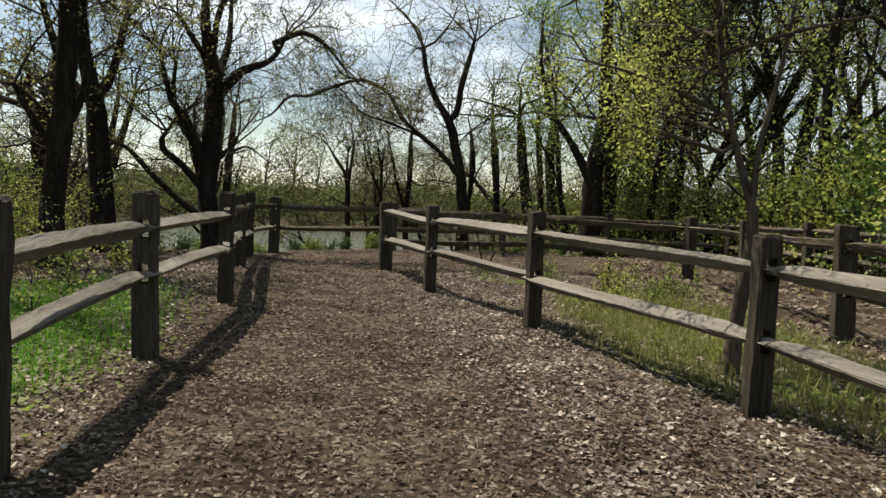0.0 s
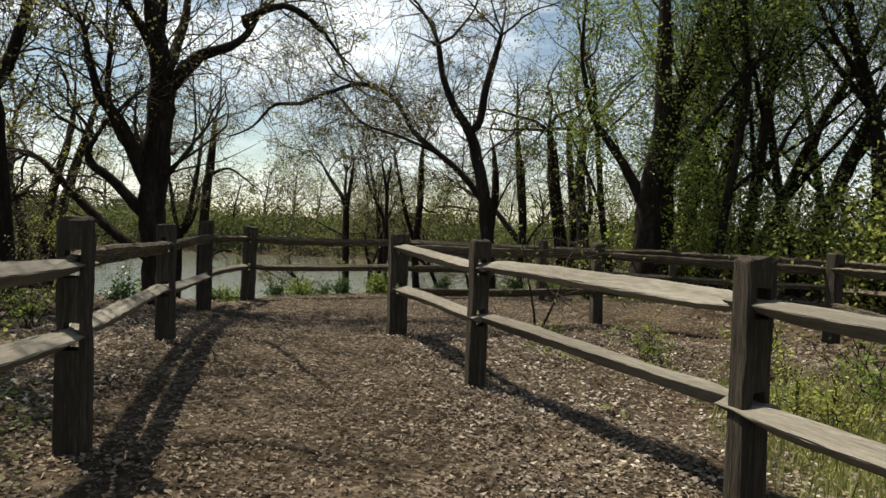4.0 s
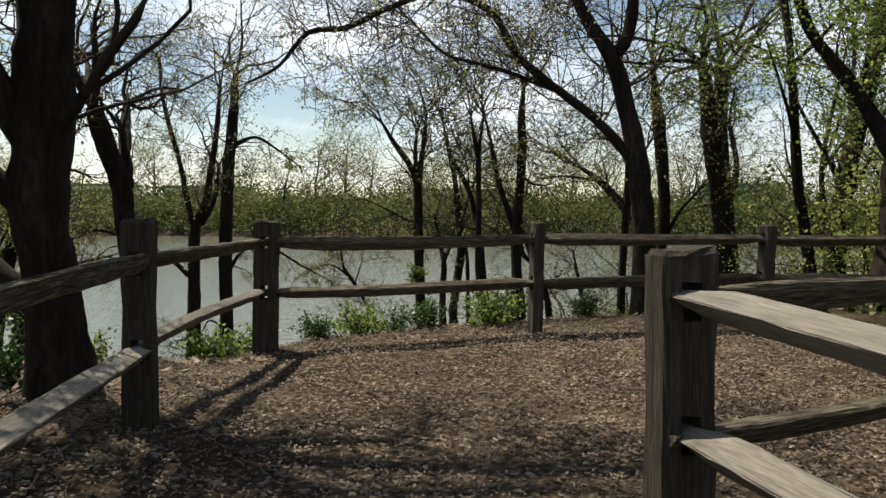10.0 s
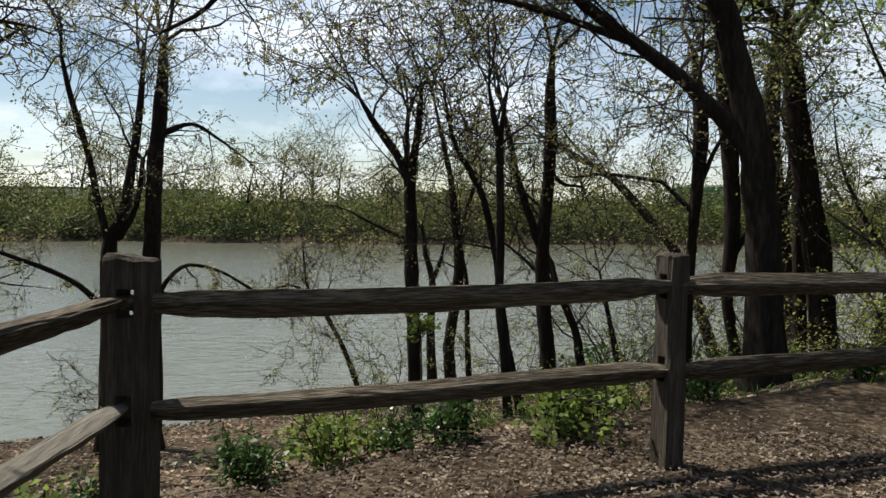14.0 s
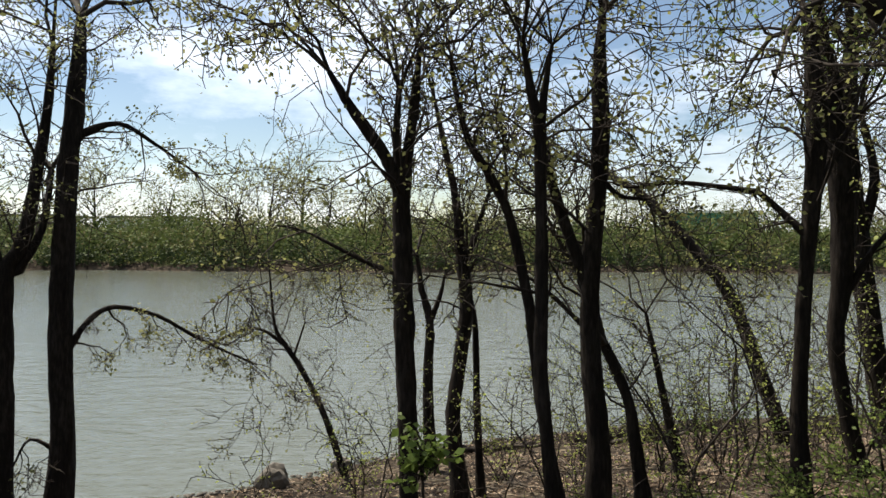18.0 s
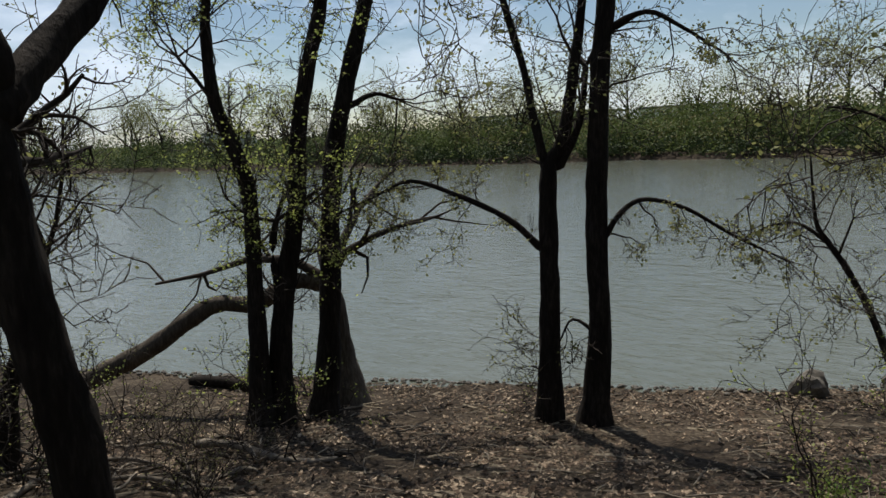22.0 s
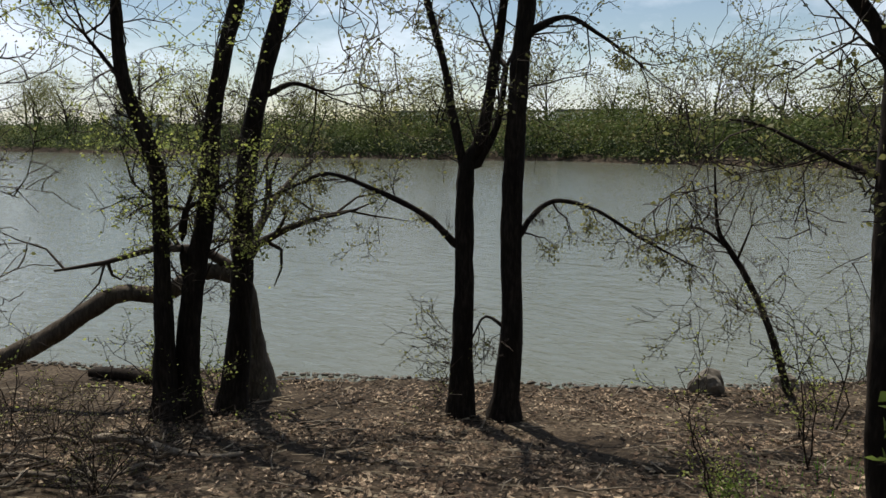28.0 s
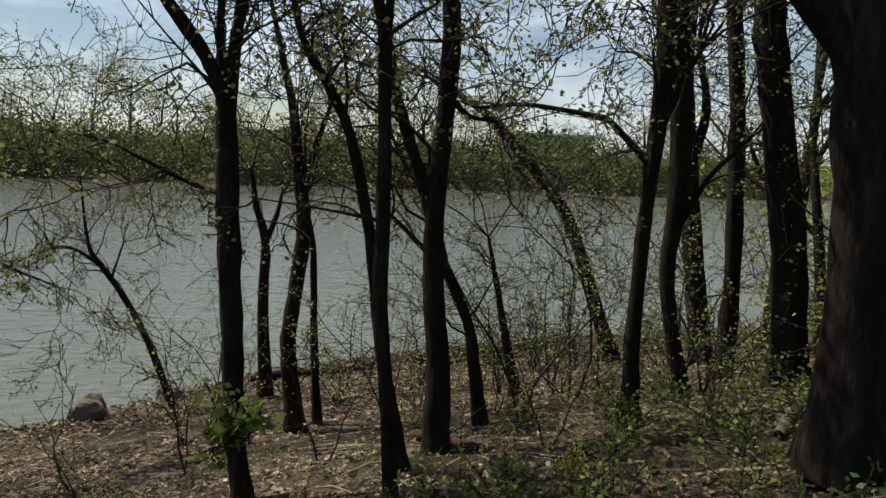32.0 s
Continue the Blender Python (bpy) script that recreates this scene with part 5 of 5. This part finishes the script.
def herbs(x, y, rng):
    return rng.random(len(x)) < np.clip(1.2 - ((x + 3.7) / 1.7) ** 2 - ((y - 4.5) / 5.5) ** 2, 0, 1) * (x < -2.0 - 0.06 * (y - 6))


scatter_leaves("leaf_litter", 52000, (-6, -3, 4.5, 15.5), verge, 0.042, LITTER_GREY, "curled grey dead leaves along the path's edges", 55)
scatter_leaves("ground_herbs", 26000, (-6.5, -2.5, -1.2, 11), herbs, 0.05, LEAF, "low green herbs growing beside the fence", 56, 0.03)


def island_herbs(x, y, rng):
    return (np.sin(x * 2.3 + 1.2 * np.sin(y * 1.4)) * np.sin(y * 1.9 + x) > 0.25) & (x > 1.5 - 0.34 * (y - 8.6)) & (rng.random(len(x)) < 0.8)


scatter_leaves("ground_herbs", 16000, (0.2, 3.5, 4.3, 14.2), island_herbs, 0.05, LEAF, "low yellow-green herbs inside the fence", 58, 0.05)


def wood_chips(n, box, seed):
    """Short straw and bark shreds that give the path its grain."""
    rng = np.random.default_rng(seed)
    x, y = rng.uniform(box[0], box[2], n), rng.uniform(box[1], box[3], n)
    k = np.abs(x - (0.1 - 0.17 * y)) < 2.6 + (y > 13) * 2
    x, y = x[k], y[k]
    z = land(x, y) + 0.008 + rng.random(len(x)) * 0.012
    a = rng.uniform(0, 6.28, len(x))
    L = rng.uniform(0.006, 0.022, len(x))
    w = rng.uniform(0.002, 0.007, len(x))
    d = np.stack([np.cos(a) * L, np.sin(a) * L, rng.normal(size=len(x)) * 0.2 * L], -1)
    s = np.stack([-np.sin(a) * w, np.cos(a) * w, w * 0.6], -1)
    c = np.stack([x, y, z], -1)
    so = Soup()
    so.quads(np.stack([c - d - s, c + d - s, c + d + s, c - d + s], 1))
    return tagged(so.build("wood_chips", LITTER), "straw-coloured bark shreds covering the path", "bark mulch", kind="stuff")


wood_chips(260000, (-6.5, -3, 4, 21), 57)


def sticks(n, box, seed):
    rng = np.random.default_rng(seed)
    so = Soup()
    for _ in range(n):
        x, y = rng.uniform(box[0], box[2]), rng.uniform(box[1], box[3])
        if y > along(SHORE, x) - 0.1 or (x < 6 and y < along(LIP, x) + 0.2):
            continue
        a, L, r = rng.uniform(0, 6.28), rng.uniform(0.15, 0.9), rng.uniform(0.003, 0.012)
        d = np.array([math.cos(a), math.sin(a)]) * L / 2
        p = [(x - d[0], y - d[1], float(land(x - d[0], y - d[1])) + r + 0.01), (x + rng.normal() * 0.03, y + rng.normal() * 0.03, float(land(x, y)) + 0.03 + rng.random() * 0.05),
             (x + d[0], y + d[1], float(land(x + d[0], y + d[1])) + r + 0.01 + rng.random() * 0.08)]
        so.tube(p, [r, r, r * 0.5], 4)
    return tagged(so.build("sticks", BARK_PALE), "grey dead sticks lying on the bank", "sticks", kind="stuff")


def reed_scraps(n, box, seed):
    """Flattened dead reeds and stalks washed up on the bank."""
    rng = np.random.default_rng(seed)
    x, y = rng.uniform(box[0], box[2], n), rng.uniform(box[1], box[3], n)
    k = (y < along(SHORE, x) - 0.15) & (y > along(LIP, x)) & (np.sin(x * 1.7 + y * 0.6) + np.sin(y * 2.3 - x) + rng.normal(size=n) * 0.9 > -0.3)
    x, y = x[k], y[k]
    m = len(x)
    a = rng.uniform(0, 6.28, m)
    L = rng.uniform(0.05, 0.24, m)
    w = rng.uniform(0.004, 0.014, m)
    d = np.stack([np.cos(a) * L, np.sin(a) * L, np.zeros(m)], -1)
    s = np.stack([-np.sin(a) * w, np.cos(a) * w, w * 0.8], -1)
    c = np.stack([x, y, np.zeros(m)], -1)
    q = np.stack([c - d - s, c + d - s, c + d + s, c - d + s], 1)
    lift = rng.random(m)[:, None] * 0.035 + 0.012
    q[:, :, 2] = land(q[:, :, 0], q[:, :, 1]) + lift + s[:, None, 2] * np.array([-1, -1, 1, 1])[None, :]
    so = Soup()
    so.quads(q)
    return tagged(so.build("reed_scraps", REED), "pale dead reed scraps lying on the bank", "reeds", kind="stuff")


reed_scraps(7000, (-18, 18, 6, 38), 59)
sticks(1500, (-17, 18, 6, 38), 61)
sticks(350, (2, 8, 12, 26), 62)
sticks(260, (6, 3, 12, 14), 63)


def grass(n, box, weight, seed, tall, mat, label):
    rng = np.random.default_rng(seed)
    x, y = rng.uniform(box[0], box[2], n), rng.uniform(box[1], box[3], n)
    k = rng.random(n) < weight(x, y)
    x, y = x[k], y[k]
    m = len(x)
    c = np.stack([x, y, land(x, y) - 0.01], -1)
    h = tall * rng.uniform(0.4, 1.3, m)[:, None]
    a = rng.uniform(0, 6.28, m)
    side = np.stack([np.cos(a), np.sin(a), np.zeros(m)], -1) * 0.0045
    b = rng.normal(size=(m, 3)) * 0.35
    b[:, 2] = 0
    mid = c + np.array([0, 0, 0.6]) * h + b * h * 0.3
    tip = c + np.array([0, 0, 0.95]) * h + b * h
    so = Soup()
    so.quads(np.stack([c - side, c + side, mid + side * 0.8, mid - side * 0.8], 1))
    so.quads(np.stack([mid - side * 0.8, mid + side * 0.8, tip + side * 0.1, tip - side * 0.1], 1))
    return tagged(so.build("grass", mat), label, "grass", kind="stuff")


grass(42000, (-6.5, -1, -2.2, 10), lambda x, y: np.clip(1.2 - ((x + 3.9) / 1.5) ** 2 - ((y - 5) / 5) ** 2, 0, 1) * (x < -2.35 - 0.06 * (y - 6)), 71, 0.13, GRASS, "bright green grass beside the fence")
grass(26000, (0.3, 2, 4.4, 13.5), lambda x, y: np.clip(1.1 - ((x - 2.6) / 1.4) ** 2 - ((y - 8.2) / 4.5) ** 2, 0, 0.8) * (x > 1.2 - 0.33 * (y - 8.6)), 72, 0.2, GRASS_PALE, "long thin pale spring grass inside the fence")
grass(9000, (-12, 18.5, -7, 22.5), lambda x, y: np.clip(1 - ((x + 9.5) / 1.8) ** 2 - ((y - 20.4) / 1.5) ** 2, 0, 1), 73, 0.14, GRASS, "green herbs on the bank")
grass(12000, (-5, 22.5, 5, 29), lambda x, y: 0.12 + 0.3 * (np.sin(x * 2.1) * np.sin(y * 1.7) > 0.35), 74, 0.13, GRASS, "sparse green herbs on the bank")


def pebbles(n, seed):
    """The dark wet line of debris along the shore."""
    rng = np.random.default_rng(seed)
    so = Soup()
    for _ in range(n):
        x = rng.uniform(-26, 4)
        y = float(along(SHORE, x)) + rng.normal() * 0.12 - 0.05
        r = rng.uniform(0.02, 0.07)
        z = float(land(x, y))
        t = np.linspace(0.05, 0.95, 4) * math.pi
        p = [(x, y, z + 0.02 - r * 0.5 * math.cos(a)) for a in t]
        so.tube(p, [r * math.sin(a) * rng.uniform(0.8, 1.2) for a in t], 6)
    return tagged(so.build("pebbles", STONE), "dark wet stones and debris at the waterline", "pebbles", kind="stuff")


pebbles(900, 81)

# ---- woods behind and beside the path ----
def wild_limbs(rng, height, r, lean=0.12, forks=3):
    """Trunk and main limbs of a woodland tree that grows at the origin."""
    d = np.array([rng.normal() * lean, rng.normal() * lean, 1.0])
    p = np.zeros(3) - np.array([0, 0, 0.1])
    trunk = []
    k = 7
    for i in range(k + 1):
        trunk.append((*p, r * (1 - 0.75 * i / k)))
        d = d + np.array([rng.normal() * 0.1, rng.normal() * 0.1, 0.05])
        p = p + d / np.linalg.norm(d) * height / k
    limbs = [trunk]
    for _ in range(forks):
        j = rng.integers(2, 6)
        q, rr = np.array(trunk[j][:3]), trunk[j][3] * 0.62
        a = rng.uniform(0, 6.28)
        d = np.array([math.cos(a), math.sin(a), rng.uniform(0.5, 1.2)])
        limb = []
        for i in range(5):
            limb.append((*q, rr * (1 - 0.8 * i / 4)))
            d = d + np.array([rng.normal() * 0.2, rng.normal() * 0.2, 0.12])
            q = q + d / np.linalg.norm(d) * height * 0.11
        limbs.append(limb)
    return limbs


def wild(seed, height, r, label, forks=3, **kw):
    rng = np.random.default_rng(seed)
    return tree(wild_limbs(rng, height, r, forks=forks), label, seed, **kw)


WOODS = [
    wild(401, 9, 0.16, "bare woodland tree with dense grey twigs", leaf=LEAF_BUD, leaf_size=0.06, leaves=2, twigs=3.0, reach=2.0, level=1, kids=5, group="woodland trees", bare=0.25),
    wild(402, 11, 0.22, "tall dark woodland tree with new green leaves", forks=4, leaf=LEAF, leaf_size=0.075, leaves=4, spread=0.16, twigs=2.7, reach=2.2, level=1, kids=6, group="woodland trees", bare=0.25),
    wild(403, 8, 0.12, "slender woodland tree with new green leaves", leaf=LEAF, leaf_size=0.065, leaves=6, spread=0.15, twigs=3.2, reach=1.8, level=1, kids=6, group="woodland trees", bare=0.15),
    wild(404, 10, 0.2, "full woodland tree with fresh green foliage", forks=5, leaf=LEAF, leaf_size=0.08, leaves=6, spread=0.18, twigs=3.0, reach=2.0, level=1, kids=6, group="woodland trees", bare=0.12),
    wild(405, 6.5, 0.11, "thin bare understorey tree with few twigs", forks=2, leaf=LEAF_BUD, leaf_size=0.07, leaves=0.4, twigs=1.6, reach=1.3, level=1, kids=3, group="woodland trees", bare=0.1),
]
BUSHES = [shrub(420 + i, 2.6, 0.9, (LEAF, LEAF_DARK, LEAF_YELLOW)[i], 0.075, ("leafy green thicket bush at the wood's edge", "dark green thicket bush under the trees", "yellow-green thicket bush under the trees")[i], "bush", "thicket", stems=10, leaves=12, level=1, kids=6, spread=0.17) for i in range(3)]

right_woods = [(6.8, 24.5, 0), (9.4, 23.0, 3), (11.0, 26.5, 1), (8.4, 29.0, 2), (13.5, 22.0, 1), (12.2, 18.0, 1), (10.6, 14.5, 1), (12.0, 10.5, 2), (15.5, 13.5, 1), (16.0, 25.5, 1), (14.2, 29.0, 0), (18.5, 20.0, 3), (10.2, 19.6, 0), (6.2, 31.0, 0),
               (9.8, 33.5, 2), (12.5, 36.0, 0), (17.5, 32.0, 1), (20.5, 26.5, 3), (22.5, 15.0, 1), (14.5, 6.5, 3), (11.5, 4.0, 1), (8.0, 27.2, 1), (11.4, 30.8, 3), (7.6, 35.5, 0), (5.6, 26.2, 2), (7.2, 27.6, 3), (3.9, 26.4, 2), (5.4, 29.0, 1), (6.8, 32.5, 2), (8.8, 25.2, 1),
               (9.2, 19.4, 0), (5.9, 23.9, 2), (5.0, 25.1, 3), (6.2, 27.4, 3), (7.9, 24.0, 2)]
left_woods = [(-7.7, 9.3, 0), (-11.2, 13.0, 4), (-9.6, 6.6, 4), (-12.8, 9.2, 0), (-15.5, 12.2, 4), (-13.2, 16.0, 4), (-18.2, 16.6, 4), (-17.4, 7.6, 0), (-8.4, 2.6, 4), (-12.2, 3.2, 0), (-21.5, 12.4, 0), (-20.6, 20.8, 4), (-24.6, 17.6, 0),
              (-7.2, -2.6, 1), (-10.2, -4.6, 3), (-24.5, 22.2, 0), (-29.0, 18.6, 0), (-33.0, 15.0, 2), (-19.2, 23.9, 4), (-16.3, 21.6, 4), (-22.6, 24.0, 0), (-13.9, 19.9, 4), (-26.0, 8.0, 1), (-22.0, 4.0, 2)]
back_woods = [(-4.5, -8, 1), (4.5, -9, 3), (0.5, -14, 1), (9.0, -4, 3), (-9.5, -10, 3), (13, -9, 1), (-15, -5, 1), (7.5, -16, 0), (-6.5, -17, 3), (16, -1, 3)]
for x, y, k in right_woods + left_woods + back_woods:
    place(WOODS[k], x, y, rnd.uniform(0, 360), rnd.uniform(0.85, 1.2))
for i in range(80):
    x, y = rnd.uniform(6.0, 21), rnd.uniform(9, 37)
    if abs(x - 6) < 2.2 and 13 < y < 24:
        x += 3.5
    place(BUSHES[rnd.choice((0, 0, 1, 2, 2))], x, min(y, float(along(SHORE, x)) - 2), rnd.uniform(0, 360), rnd.uniform(0.8, 1.7))
for x, y, s, k in ((9.4, 11.5, 1.5, 0), (9.6, 14.6, 1.6, 2), (9.1, 18.0, 1.5, 0), (8.7, 21.4, 1.4, 2), (6.6, 23.8, 1.2, 0), (10.2, 9.0, 1.5, 2), (8.9, 16.6, 1.3, 1), (9.0, 19.8, 1.3, 0), (7.8, 22.4, 1.2, 2), (5.6, 24.4, 1.0, 0), (4.9, 26.0, 1.1, 2), (9.3, 13.0, 1.3, 0), (7.0, 25.6, 1.3, 0)):
    place(BUSHES[k], x, y, rnd.uniform(0, 360), s)
for i in range(34):
    x = rnd.uniform(-24, -6.0)
    y = min(rnd.uniform(2, 20), float(along(LIP, x)) + 3)
    if x > -12 and y > 14:
        y -= 8
    place(BUSHES[rnd.choice((0, 1, 0, 2))], x, y, rnd.uniform(0, 360), rnd.uniform(0.35, 0.75))

BRUSH = [shrub(440 + i, 1.7, 0.9, LEAF_BUD, 0.035, "tangle of bare brown brush on the bank", "brush", "brush", stems=10, leaves=1, level=2, kids=4) for i in range(2)]
for i, (x, y, s) in enumerate([(-9.6, 19.2, 1.2), (-11.4, 21.6, 1.1), (-12.8, 22.6, 1.2), (-10.6, 18.4, 1.3), (-13.2, 20.6, 1.3), (-12.0, 18.9, 1.2), (-14.6, 22.8, 1.0), (-8.7, 17.6, 1.1), (-15.8, 20.8, 1.2), (-10.0, 23.4, 0.6), (-13.4, 24.8, 0.6), (1.6, 34.4, 0.9), (3.0, 36.4, 1.0), (-0.6, 35.2, 0.7), (5.2, 36.0, 1.1), (-7.4, 12.0, 1.2), (-8.6, 15.4, 1.3), (-7.8, 9.0, 1.1)]):
    place(BRUSH[i % 2], x, y, rnd.uniform(0, 360), s)


# ---- the far bank ----
def far_scrub(seed, n, mat, label, lo, hi, y0, y1, clump, span=(-135, 75)):
    rng = np.random.default_rng(seed)
    so = Soup()
    for _ in range(n):
        x = rng.uniform(-340, 120) if rng.random() < 0.45 else rng.uniform(*span)
        y = float(far_shore(x)) + rng.uniform(y0, y1)
        z = float(land(x, y))
        h = rng.uniform(lo, hi)
        m = 84
        d = rng.normal(size=(m, 3))
        d /= np.linalg.norm(d, axis=1)[:, None]
        d *= rng.uniform(0.6, 1.0, m)[:, None]
        d[:, 2] = np.abs(d[:, 2])
        at = np.array([x, y, z]) + d * np.array([h * rng.uniform(0.6, 1.1), h * 0.7, h])
        so.quads(leaf_quads(rng, at, clump, 0.15, 0.0))
    return tagged(so.build("far_scrub", mat), label, "scrub", kind="stuff")


far_scrub(501, 620, FAR_DARK, "dark green scrub along the far shore", 1.6, 3.4, 0.3, 6, 0.42)
far_scrub(502, 700, FAR_GREEN, "green scrub covering the far bank", 2.2, 4.8, 4, 20, 0.45)
far_scrub(503, 420, FAR_GREEN, "taller green scrub on the far bank", 3.0, 6.2, 3, 22, 0.45)
far_scrub(504, 380, FAR_OLIVE, "brownish budding scrub on the far bank", 2.4, 7.0, 1, 22, 0.36)
far_scrub(505, 300, FAR_DARK, "tall dark green bushes on the far bank", 4.0, 7.5, 3, 20, 0.5, (-260, -60))
far_scrub(506, 240, FAR_GREEN, "tall green bushes on the far bank", 4.0, 8.0, 3, 20, 0.5, (-60, 60))
FAR = [wild(511, 7, 0.2, "far pale tree with an airy budding crown", forks=6, leaf=FAR_PALE, leaf_size=0.26, leaves=2.4, spread=0.4, twigs=1.3, reach=2.8, level=1, kids=3, facets=5, group="far trees", bare=0.2),
       wild(512, 8, 0.25, "far tree with a thin green crown", forks=6, leaf=FAR_PALE, leaf_size=0.26, leaves=2.4, spread=0.4, twigs=1.3, reach=2.8, level=1, kids=3, facets=5, group="far trees", bare=0.25)]
for i in range(78):
    x = -320 + i * 5.9 + rnd.uniform(-4, 4)
    place(FAR[i % 2], x, float(far_shore(x)) + rnd.uniform(8, 26), rnd.uniform(0, 360), rnd.uniform(0.8, 1.7), -1.5)


def building(x, y, w, d, h, wall, roof, label, turn=0, windows=6):
    root = thing("building", (x, y, float(land(x, y)) - 0.2), label, "building", "far buildings")
    root.rotation_euler = (0, 0, radians(turn))
    def box(name, lo, hi, mat, parent):
        bm = bmesh.new()
        bmesh.ops.create_cube(bm, size=1)
        for v in bm.verts:
            v.co = Vector([l + (u + 0.5) * (g - l) for l, u, g in zip(lo, v.co, hi)])
        bmesh.ops.bevel(bm, geom=bm.edges[:], offset=0.05, segments=1, affect="EDGES")
        return part(name, bm, mat, parent)
    box("wall", (-w / 2, 0, 0), (w / 2, d, h), wall, root)
    box("roof", (-w / 2 - 0.4, -0.4, h), (w / 2 + 0.4, d + 0.4, h + 0.5), roof, root)
    for i in range(windows):
        cx = -w / 2 + (i + 0.5) * w / windows
        box("window", (cx - w / windows * 0.28, -0.06, h * 0.35), (cx + w / windows * 0.28, 0.1, h * 0.75), WINDOW, root)
    return root


building(-104, 168, 34, 12, 2.6, WALL_WHITE, ROOF_DARK, "long low white building beyond the far bank", 4, 9)
building(-70, 172, 16, 10, 2.4, WALL_WHITE, ROOF_DARK, "small pale building beyond the far bank", 0, 4)
building(-165, 128, 12, 10, 4, WALL_WHITE, ROOF_DARK, "grey boxy building beyond the far bank", 50, 4)
building(46, 172, 16, 10, 4.0, WALL_GREEN, WALL_WHITE, "green-walled building beyond the far bank", -6, 4)
building(-14, 176, 18, 10, 2.2, WALL_WHITE, ROOF_DARK, "pale low building beyond the far bank", 0, 5)
